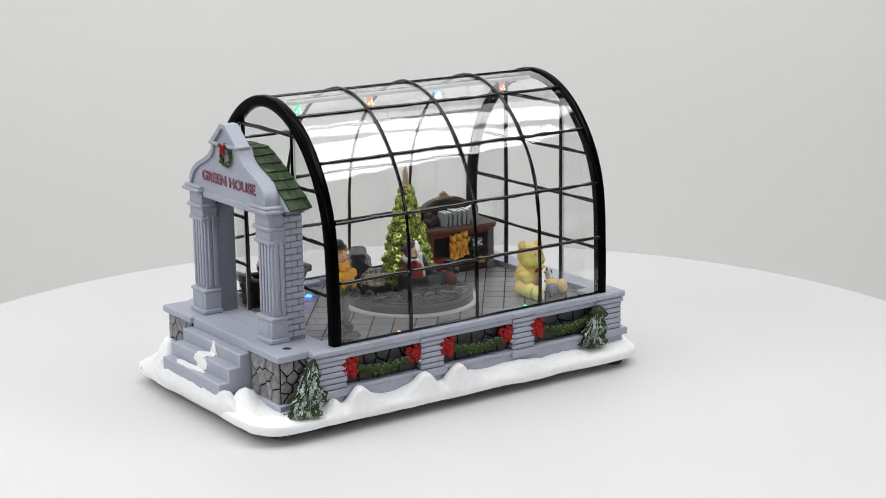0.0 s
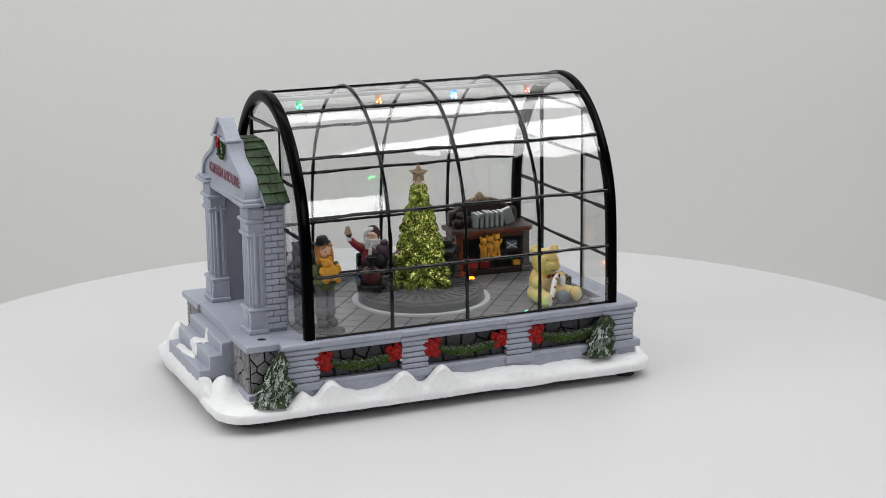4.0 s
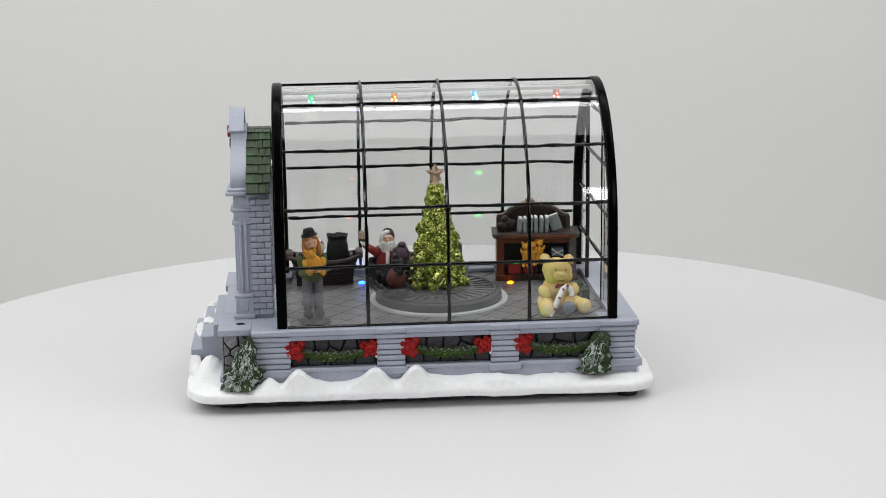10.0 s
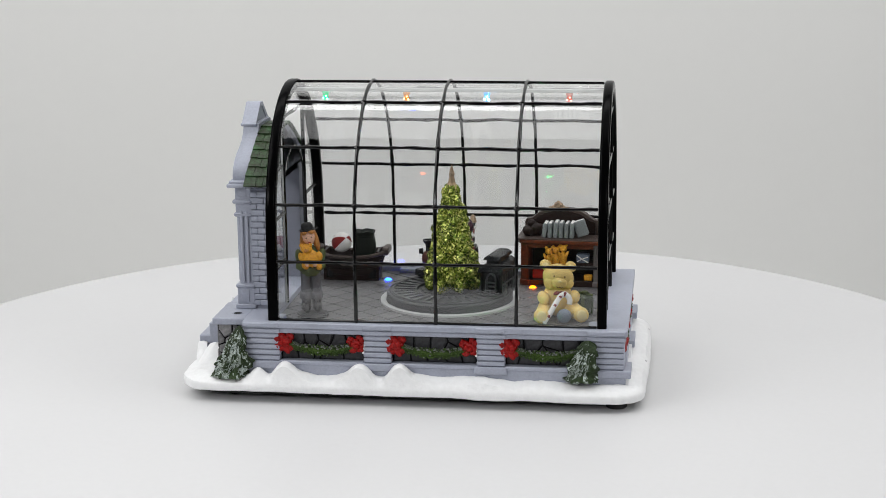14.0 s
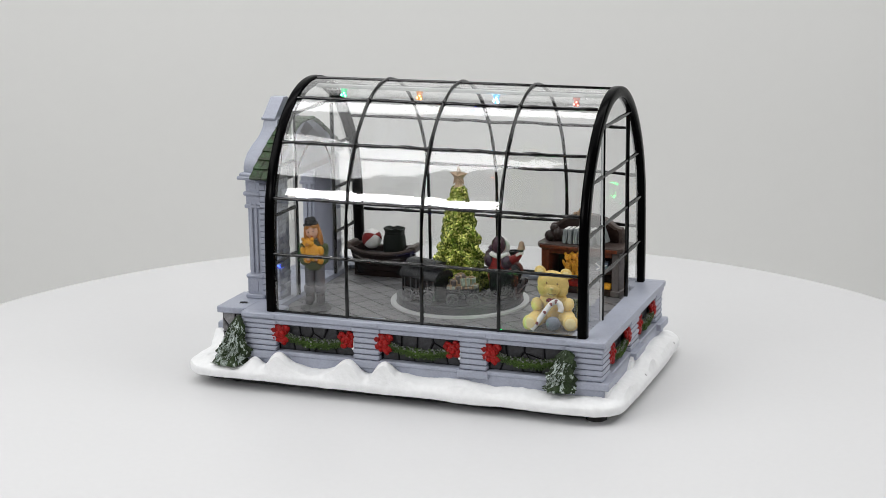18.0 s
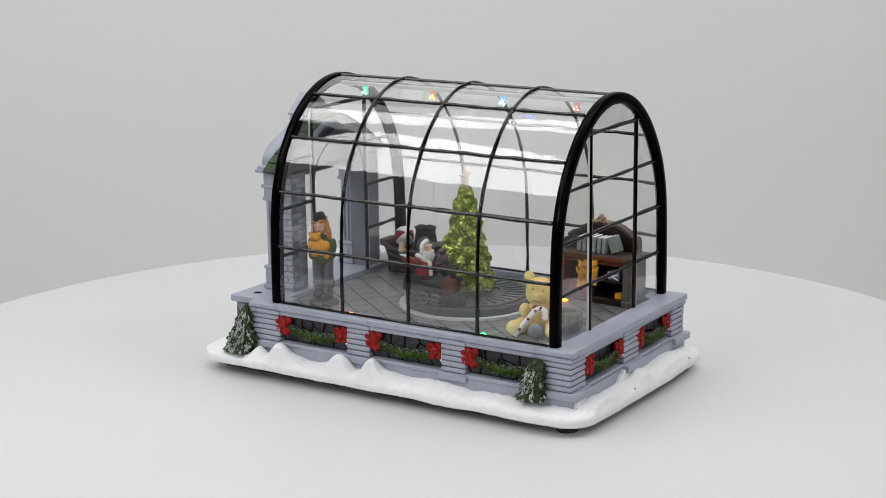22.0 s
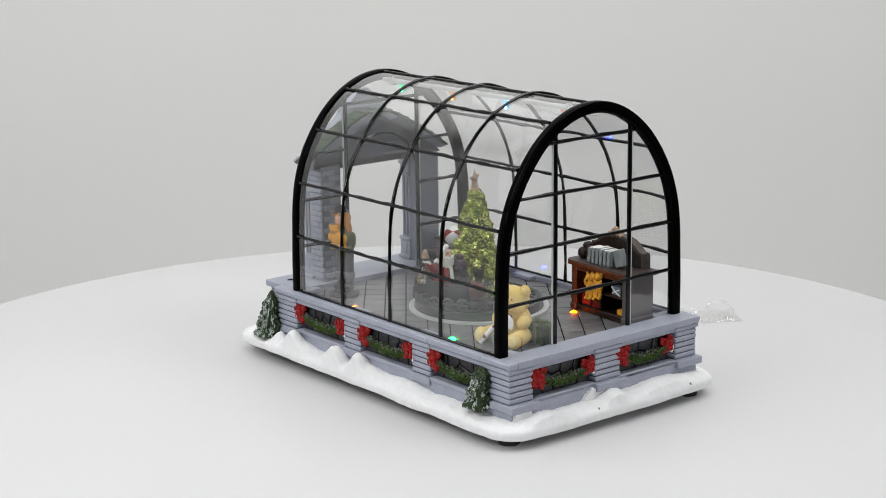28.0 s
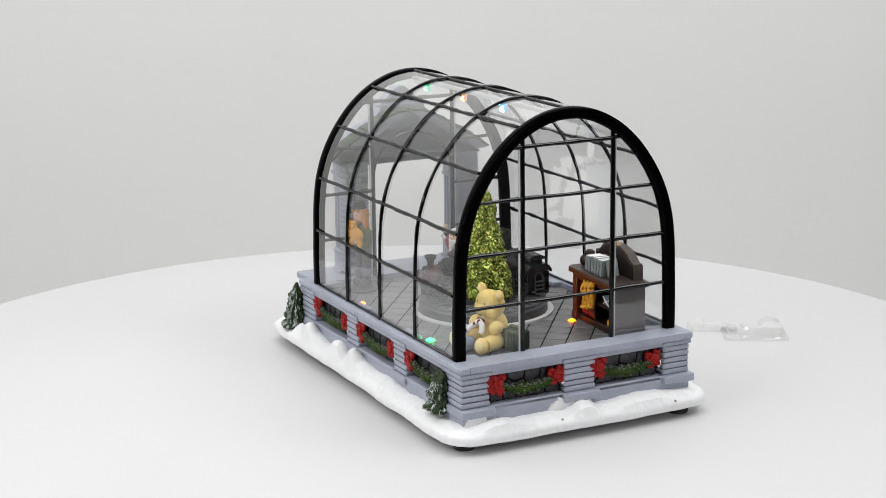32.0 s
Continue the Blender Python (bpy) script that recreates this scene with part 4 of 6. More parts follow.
def build_glass_house(g):
    for x0, x1 in (ARCH_A, ARCH_B):
        arch = Shape()
        ring = [(d, x) for d, x in ((1.2, x0 + 1.1), (0.9, x0 + 0.35), (0.1, x0), (-3.7, x0), (-4.5, x0 + 0.35), (-4.8, x0 + 1.1), (-4.8, x1 - 1.1), (-4.5, x1 - 0.35), (-3.7, x1), (0.1, x1), (0.9, x1 - 0.35), (1.2, x1 - 1.1))]
        lines = [[(x, y, z) for y, z in full_line(d)] for d, x in ring]
        count, k = len(lines[0]), len(ring)
        arch.add([lines[j][i] for i in range(count) for j in range(k)], [(i * k + j, i * k + (j + 1) % k, (i + 1) * k + (j + 1) % k, (i + 1) * k + j) for i in range(count - 1) for j in range(k)] + [tuple(range(k)), tuple((count - 1) * k + j for j in range(k))])
        part("end_arch", arch, BLACK, g, "broad glossy black end arch", smooth=50)
    bays = [ARCH_A[1] + 0.2, *RIBS, ARCH_B[0] - 0.2]
    cuts = (0, 8, 16, 24, 32, 40)
    for a, b in zip(bays, bays[1:]):
        for side in (-1, 1):
            for i, j in zip(cuts, cuts[1:]):
                o = [(YC + side * y, z) for y, z in HALF[i:j + 1]]
                k = len(o)
                sheet = Shape().add([(a, *p) for p in o] + [(b, *p) for p in o], [(m, m + 1, k + m + 1, k + m) for m in range(k - 1)])
                part("pane", sheet, CLEAR, g, smooth=50)
    # ribs across the vault
    for x in RIBS:
        rib = Shape().tube([(x + 0.25 * noise.noise(Vector((x, i * 0.3, 0))), y, z) for i, (y, z) in enumerate(full_line(0.5))], [0.95 + 0.38 * noise.noise(Vector((i * 0.45, x, 2))) for i in range(81)], 7)
        part("rib", rib, BAR, g, "thin black rib over the vault", smooth=60)
    # bars along the vault, each bay a little crooked
    h = offset(HALF, 0.5)
    for side in (-1, 1):
        for i in cuts[1:5]:
            y, z = h[i]
            path = []
            steps = 44
            for k in range(steps + 1):
                x = bays[0] + (bays[-1] - bays[0]) * k / steps
                path.append((x, YC + side * y, z + (0.5 if side < 0 else 0.8) * noise.noise(Vector((x * 0.05, i, side))) + 0.25 * noise.noise(Vector((x * 0.19, i * 3, side)))))
            part("bar", Shape().tube(path, [0.92 + 0.45 * noise.noise(Vector((k * 0.5, i, side * 3))) for k in range(steps + 1)], 7), BAR, g, "thin black bar along the vault", smooth=60)
        y, z = h[0]
        part("foot_bar", Shape().box(bays[0], bays[-1], YC + side * y - 0.6, YC + side * y + 0.6, FLOOR + 0.05, FLOOR + 1.2, c=0.3), BAR, g)
    part("ridge_bar", Shape().tube([(bays[0], YC, 161.0), (0, YC, 161.2), (bays[-1], YC, 161.0)], 0.7, 7), BAR, g)
    # knots where bars cross ribs
    knot = Shape().ball(0, 0, 0, 1.9, 1.3, 1.5, n=10, rough=0.3).mesh("joint", [BAR])
    for x in RIBS:
        for side in (-1, 1):
            for i in cuts[1:5]:
                y, z = h[i]
                part("joint", knot, BAR, g, at=(x, YC + side * y, z))
    # end walls: uprights, bars and panes
    def half_width(z):
        best = 0
        for (ya, za), (yb, zb) in zip(HALF, HALF[1:]):
            if za <= z <= zb:
                best = ya + (yb - ya) * (z - za) / (zb - za)
        return best - 2.6

    for x, end in ((ARCH_A[0] + 2.0, "a"), (ARCH_B[1] - 2.0, "b")):
        ys = (YC - 25.7, YC + 25.7)
        for y in ys:
            part("upright", Shape().tube([(x, y, FLOOR), (x + 0.2, y, 75), (x, y + 0.2, 110), (x, y, 152)], 1.15, 7), BAR, g, "black upright of the end wall")
        for y, sgn in ((ys[0], -1), (ys[1], 1)):
            edge = sorted((y + sgn * 1.5, y + sgn * 2.1))
            # Opaque pale strip that paints the bright glint on the clear pane's edge.
            part("pane_edge_glint", Shape().box(x - 0.5, x + 0.5, *edge, FLOOR, 144.4, c=0.1), RAIL_STRIP, g, "clear pane edge with its pale glint painted in")
        for z in (66.7, 92.8, 118.6, 144.4):
            w = half_width(z)
            spans = [(YC - w, YC + w)] if end == "b" or z > 140 else [(YC - w, ys[0]), (ys[1], YC + w)]
            for a, b in spans:
                path = [(x + 0.15 * noise.noise(Vector((k, z, 1))), a + (b - a) * k / 10, z + 0.6 * noise.noise(Vector((k * 0.5, z, 5)))) for k in range(11)]
                part("cross_bar", Shape().tube(path, [1.05 + 0.45 * noise.noise(Vector((k * 0.8, z, 9))) for k in range(11)], 7), BAR, g, "black bar of the end wall", smooth=60)
        for a, b in ((-62, -25.7), (25.7, 62)):   # the middle bay is open
            rows = [(FLOOR, 66.7), (66.7, 92.8), (92.8, 118.6), (118.6, 144.4)]
            for z0, z1 in rows:
                pts_lo = [(YC + max(-half_width(z0), min(half_width(z0), u)), z0) for u in (a, b)]
                pts_hi = [(YC + max(-half_width(z1), min(half_width(z1), u)), z1) for u in (b, a)]
                if abs(pts_hi[0][0] - pts_hi[1][0]) < 0.5:
                    pts_hi = pts_hi[:1]
                part("end_pane", Shape().add([(x, *p) for p in pts_lo + pts_hi], [tuple(range(2 + len(pts_hi)))]), CLEAR, g, smooth=0)
        crown = [(YC + u, z) for u, z in ((-25.7, 144.4), (25.7, 144.4))] + [(y, z) for y, z in full_line(-2.6) if z > 146][::-1]
        part("end_pane", Shape().add([(x, *p) for p in crown], [tuple(range(len(crown)))]), CLEAR, g, smooth=0)
        if end == "a":
            arc = [(x, YC - 25, 100)] + [(x, YC - 25 * math.cos(a), 100 + 25 * math.sin(a)) for a in [math.pi * i / 20 for i in range(21)]] + [(x, YC + 25, 100)]
            part("door_arch", Shape().tube([(x, YC - 25, FLOOR)] + arc[1:-1] + [(x, YC + 25, FLOOR)], 0.6, 6), BAR, g, "thin arched door edge")
    # light rail under the ridge with four small lamps
    rail = Shape().box(ARCH_A[1], ARCH_B[0], YC - 1.6, YC + 1.6, 155.6, 157.6, c=0.4)
    part("light_rail", rail, RAIL_STRIP, g, "frosted strip under the ridge that carries the lamps")
    for x, colour in ((-62.3, "green"), (-17.3, "orange"), (26.9, "blue"), (71.6, "red")):
        bulb = Shape().lathe([(0.9, 0), (1.5, 0.4), (1.5, 3.4), (1.9, 3.8), (1.9, 5.0), (1.2, 5.4)], 14)
        lamp = part("bulb", bulb, LED[colour], g, "small " + colour + " lamp under the ridge", at=(x, YC + 0.8, 150.4))
        core = Shape()
        for dx, dz in ((-1.1, 1.4), (0.3, 2.6), (1.0, 1.0), (-0.5, 4.4)):
            core.ball(dx, -1.2, dz, 0.55, n=8)
        part("glow_core", core, LED_CORE[colour], lamp, "bright core of the lamp")
    for x in (ARCH_A[1] + 10, ARCH_B[0] - 11):
        part("rail_clip", Shape().box(x - 3.5, x + 3.5, YC - 3.4, YC + 3.4, 154.6, 159.4, c=0.6), CLEAR_BOX, g)


def build_floor(g):
    floor = part("floor_bed", Shape().box(-82.0, 93.0, YC - 61.4, YC + 61.4, 38.59, 38.8, c=0.05), MORTAR, g, "grey paved floor of the glass house")
    size = 11.6
    half = size / 2 - 0.32
    tile = Shape().box(-half, half, -half, half, -0.12, 0.3, c=0.18).mesh("tile", [FLOOR_TILE])
    spin = Matrix.Rotation(radians(52), 4, "Z")
    x0, x1, y0, y1 = -81.9, 92.9, YC - 61.3, YC + 61.3
    for i in range(-14, 15):
        for j in range(-14, 15):
            c = spin @ Vector((i * size, j * size, 0)) + Vector((6, 28, 0))
            corners = [spin @ Vector((i * size + a * half, j * size + b * half, 0)) + Vector((6, 28, 0)) for a, b in ((-1, -1), (1, -1), (1, 1), (-1, 1))]
            if all(x0 < q.x < x1 and y0 < q.y < y1 for q in corners):
                part("tile", tile, FLOOR_TILE, floor, at=Matrix.Translation(Vector((c.x, c.y, INNER)) * MM) @ spin)
            elif any(x0 < q.x < x1 and y0 < q.y < y1 for q in corners):
                poly = [(q.x, q.y) for q in corners]
                for axis, lim, keep in ((0, x0, 1), (0, x1, -1), (1, y0, 1), (1, y1, -1)):
                    res = []
                    for p, q in zip(poly, poly[1:] + poly[:1]):
                        ip, iq = (p[axis] - lim) * keep >= 0, (q[axis] - lim) * keep >= 0
                        if ip:
                            res.append(p)
                        if ip != iq:
                            t = (lim - p[axis]) / (q[axis] - p[axis])
                            res.append((p[0] + (q[0] - p[0]) * t, p[1] + (q[1] - p[1]) * t))
                    poly = res
                    if len(poly) < 3:
                        break
                if len(poly) >= 3:
                    part("tile", Shape().prism(poly, "z", INNER - 0.12, INNER + 0.3), FLOOR_TILE, floor, smooth=0)
    for x, y, colour in ((-37.2, -25.3, "yellow"), (45.9, -24.4, "green"), (49.4, 57.9, "amber"), (-36.2, 68.3, "blue")):
        led = Shape().lathe([(2.1, 0), (1.9, 0.4), (1.3, 0.8), (0.7, 1.1), (0.15, 1.2)], 14)
        part("floor_lamp_bulb", led, GLOW[colour], g, "small glowing " + colour + " lamp set in the floor", at=(x, y, INNER + 0.28))


def small_fir(g, x, y, lean, seed, label, size=1.0, foot=9.6, taper=0.5):
    """A dumpy frosted fir moulded against the plinth: a lumpy cone with drooping boughs."""
    s = Shape()
    rows, cols = 90, 150
    verts, faces, mats = [], [], []
    for j in range(rows + 1):
        u = j / rows
        for i in range(cols):
            a = 2 * math.pi * i / cols
            d = Vector((math.cos(a) * 1.5, math.sin(a) * 1.5, u * 4.6 + seed))
            r = foot * (1 - taper * u) * math.sqrt(max(0, 1 - u ** 6)) * (1 + 0.13 * math.sin(u * 15 + seed)) + 0.2
            r *= 1 + 0.34 * noise.noise(d) + 0.30 * noise.noise(d * 2.3) + 0.09 * noise.noise(d * 5.5) + 0.03 * noise.noise(d * 13)
            drop = 1.2 * noise.noise(d * 3.1 + Vector((5, 0, 0)))
            verts.append((r * math.cos(a) + lean * u * 10, r * 0.62 * math.sin(a), max(-1, 27.5 * u + drop * (1 - u))))
    for j in range(rows):
        for i in range(cols):
            k = (i + 1) % cols
            faces.append((j * cols + i, j * cols + k, (j + 1) * cols + k, (j + 1) * cols + i))
            a = 2 * math.pi * i / cols
            frost = 0.9 * noise.noise(Vector((math.cos(a) * 4, math.sin(a) * 4, j * 0.06 + seed))) + 0.7 * noise.noise(Vector((math.cos(a) * 13, math.sin(a) * 13, j * 0.22))) - 0.35 * math.sin(a + 0.35) - 0.6 * max(0, j / rows - 0.66) * 3
            mats.append(1 if frost > (0.26 if foot > 10 else 0.38) else 0)
    s.v, s.f, s.m = verts, faces, mats
    s.f.append(tuple(range(cols - 1, -1, -1)))
    s.m.append(0)
    s.f.append(tuple(rows * cols + i for i in range(cols)))
    s.m.append(0)
    s.v = [(p[0] * size, p[1] * size, p[2] * size) for p in s.v]
    part("fir", s, [FIR, FIR_SNOW], g, label, at=(x, y, 12.6 if size > 0.9 else 15.0), smooth=50)


def build_ornament():
    g = thing("glass_house_ornament", "miniature grey and black greenhouse ornament on a snowy base", "ornament")
    build_snow(g)
    build_plinth(g)
    build_porch(g)
    small_fir(g, -104.0, -39.5, 0.62, 3, "small frosted green fir against the plinth", 0.99, 10.6, 0.74)
    small_fir(g, 82.0, -39.0, 0.55, 8, "small frosted green fir against the plinth", 0.79, 9.8, 0.42)
    build_glass_house(g)
    build_floor(g)
    RIDERS.append((g, (0, 0, 0), 0))
    return g


# ---- what stands in the glass house ----


def build_bear():
    s = Shape()
    # sits facing -y
    s.ball(0, 2.5, 9.5, 8.2, 7.4, 10.0, n=24)
    s.ball(0, 0.5, 22.0, 8.6, 7.4, 7.3, n=24)
    s.ball(0, -5.6, 20.0, 4.4, 2.8, 3.2, n=16)
    s.ball(0, -8.1, 21.2, 1.2, 0.7, 0.8, n=10, mat=5)
    for sgn in (-1, 1):
        s.ball(sgn * 7.0, 1.0, 28.2, 3.2, 1.9, 3.1, n=16)
        s.ball(sgn * 4.2, -1.6, 19.6, 4.2, 4.4, 4.0, n=14)
        s.ball(sgn * 7.0, -0.6, 28.2, 1.9, 0.8, 1.8, n=12, mat=5)
        s.ball(sgn * 2.9, -6.2, 23.6, 0.5, 0.4, 0.55, n=8, mat=1)
        s.ball(sgn * 8.2, -3.0, 11.6, 3.2, 4.6, 3.6, n=14, turn=(25, 0, sgn * -15))
        s.tube([(sgn * 6.0, 2, 4.4), (sgn * 8.2, -6, 4.2), (sgn * 10.2, -13.5, 4.2)], [4.8, 4.4, 3.9], 14)
        s.ball(sgn * 10.6, -16.0, 4.5, 4.2, 2.6, 4.4, n=16, turn=(-12, 0, sgn * 14))
        s.ball(sgn * 10.7, -17.9, 4.6, 2.9, 0.9, 3.1, n=14, mat=5, turn=(-12, 0, sgn * 14))
    s.tube([(-1.9, -7.4, 18.2), (-1.0, -8.0, 17.8), (0, -8.2, 18.0), (1.0, -8.0, 17.8), (1.9, -7.4, 18.2)], 0.22, 5, mat=1)
    for sgn in (-1, 1):
        s.ball(sgn * 1.6, -6.4, 14.8, 1.8, 0.9, 1.1, mat=2, n=10, turn=(0, sgn * 15, 0))
    # striped cane
    cane = [(-5.6, -18.0, 0.8), (-3.4, -16.6, 4.2), (-1.0, -14.4, 8.2), (1.4, -11.6, 12.0), (3.2, -9.8, 14.0), (5.4, -9.4, 15.0), (7.4, -9.8, 13.8), (8.2, -10.4, 11.2), (8.0, -11.0, 9.4)]
    cane = [(x - 3.0 - 0.10 * (12 - z if z < 12 else 0), y, z) for x, y, z in cane]
    fine = []
    for a, b in zip(cane, cane[1:]):
        fine += [tuple(a[k] + (b[k] - a[k]) * i / 3 for k in range(3)) for i in range(3)]
    fine.append(cane[-1])
    s.tube(fine, 1.5, 10, mat=3)
    for i in (3, 7, 11, 15):
        p = fine[i]
        s.ball(p[0], p[1] - 0.8, p[2], 1.1, 0.95, 1.4, mat=2, n=8, turn=(0, 30, 0))
    s.ball(1.4, -16.4, 4.1, 4.0, 3.8, 4.0, mat=4, n=18)
    tipped = []   # the head is cocked to one side
    for x, y, z in s.v:
        k = min(1, max(0, (z - 15.2) / 4))
        tipped.append((x * (1 - 0.03 * k), y * 0.87 if y < 0 else y, z * 0.955 + k * (0.7 - 0.10 * x)))
    s.v = tipped
    ob = part("teddy_bear", s, [BEAR, BEAR_DARK, COAT_RED, WHITE, BLUE_GREY, BEAR_PALE], None, smooth=60)
    tagged(ob, "cream teddy bear figurine holding a striped cane and a blue ball", "figurine")
    RIDERS.append((ob, (68.2, -2.0, INNER + 0.3), 11))
    gift = part("gift_box", Shape().box(-6, 6, -5.5, 5.5, 0, 10, c=0.9).box(-6.3, 6.3, -1, 1, -0.02, 10.3, c=0.3, mat=1).box(-1, 1, -5.8, 5.8, -0.02, 10.3, c=0.3, mat=1)
                .ball(-1.8, 0, 11.2, 2.2, 1.2, 1.2, mat=1, n=10).ball(1.8, 0, 11.2, 2.2, 1.2, 1.2, mat=1, n=10), [FIR, OLIVE], None)
    tagged(gift, "dark green gift box with a bow beside the teddy bear", "gift box")
    RIDERS.append((gift, (80.0, 6.0, INNER + 0.3), 12))


def build_girl():
    s = Shape()
    s.ball(0.5, -1.6, 0.8, 7.6, 8.4, 1.9, mat=8, n=24, rough=0.2)
    for sgn in (-1, 1):
        s.lathe([(2.1, 4), (2.5, 9), (2.6, 18), (2.9, 24)], 14, mat=4, at=Matrix.Translation((sgn * 2.6, 0, 0)), rough=0.08)
        s.lathe([(2.8, 8.4), (3.25, 9.2), (3.3, 11.4), (2.8, 12.2)], 14, mat=4, at=Matrix.Translation((sgn * 2.6, 0, 0)), rough=0.06)
        s.ball(sgn * 2.9, -1.6, 4.6, 2.5, 3.7, 2.5, mat=8, n=14, rough=0.08)
        s.lathe([(2.2, 4), (2.4, 8.6)], 12, mat=8, at=Matrix.Translation((sgn * 2.6, 0, 0)))
        s.ball(sgn * 5.2, -0.6, 28.8, 2.2, 2.9, 5.4, mat=3, n=14, turn=(10, sgn * 14, 0), rough=0.08)
        s.tube([(sgn * 5.6, -1.0, 25.4), (sgn * 4.6, -3.8, 25.0), (sgn * 2.4, -5.4, 26.4)], [2.2, 2.0, 1.5], 10, mat=3)
        s.ball(sgn * 2.0, -6.2, 27.0, 1.2, 0.9, 1.1, mat=2, n=8)
    s.lathe([(4.4, 20.4), (5.3, 22), (5.2, 27), (4.8, 32), (3.2, 35)], 20, mat=3, at=Matrix.Diagonal((1, 0.76, 1, 1)), rough=0.05)
    # toy animal in the arms
    first = len(s.v)
    s.ball(0.0, -4.9, 27.0, 3.9, 2.4, 4.6, mat=0, n=16, rough=0.16)
    s.ball(-1.2, -5.4, 32.0, 2.6, 2.1, 2.4, mat=0, n=14, rough=0.12)
    s.ball(-1.4, -7.2, 31.5, 1.1, 0.7, 0.9, mat=1, n=8)
    for dx, dz, rx, rz in ((-3.2, 33.8, 0.9, 1.0), (0.8, 34.0, 0.9, 1.0), (-4.0, 27.8, 1.4, 2.4), (3.9, 28.2, 1.5, 2.4), (-2.9, 23.4, 1.7, 2.0), (2.8, 23.0, 1.7, 2.1)):
        s.ball(dx, -5.4, dz, rx, 1.3, rz, mat=0, n=10, rough=0.12)
    s.v[first:] = [(x * 1.16 - 0.14 * (z - 27.5), -5.0 + (y + 5.0) * 1.1, 30.4 + (z - 27.5) * 0.98) for x, y, z in s.v[first:]]
    # head, hair, hat
    first = len(s.v)
    s.ball(0, -0.9, 40.2, 3.3, 3.5, 3.9, mat=2, n=18)
    s.ball(0, -4.4, 39.8, 0.55, 0.5, 0.5, mat=2, n=8)
    s.ball(0, 0.9, 40.2, 4.1, 3.7, 4.8, mat=1, n=18, rough=0.1)
    for sgn in (-1, 1):
        s.ball(sgn * 3.4, -0.6, 36.6, 1.5, 2.0, 5.4, mat=1, n=12, rough=0.16)
        s.ball(sgn * 1.9, -3.2, 43.2, 1.8, 1.0, 0.9, mat=1, n=8, turn=(0, sgn * 20, 0))
        s.ball(sgn * 1.25, -4.1, 40.9, 0.34, 0.22, 0.3, mat=6, n=6)
    s.ball(0, -4.2, 38.4, 0.75, 0.25, 0.25, mat=7, n=6)
    tip = Matrix.Translation((0, 0.2, 44)) @ Matrix.Rotation(radians(-7), 4, "X") @ Matrix.Translation((0, 0, -44))
    s.lathe([(3.2, 43.2), (4.1, 43.5), (4.2, 43.9), (3.2, 44.2), (2.9, 46.0), (2.3, 46.9), (0.8, 47.2)], 18, mat=6, at=tip, rough=0.05)
    nod = Matrix.Translation((0, 0, 36)) @ Matrix.Rotation(radians(-9), 4, "Y") @ Matrix.Rotation(radians(8), 4, "X") @ Matrix.Translation((0, 0, -36))
    s.v[first:] = [tuple(nod @ Vector(p)) for p in s.v[first:]]
    s.v = [(x * 1.06, y * 1.07, z * 1.095) for x, y, z in s.v]
    ob = part("girl_doll", s, [ORANGE, HAIR, SKIN, OLIVE, TROUSER, WOOD_GREY, CHARCOAL, COAT_RED, BOOT], None, smooth=60)
    tagged(ob, "small painted doll in a black hat hugging an orange toy", "doll")
    RIDERS.append((ob, (-64.6, -11.6, INNER + 0.3), 14))


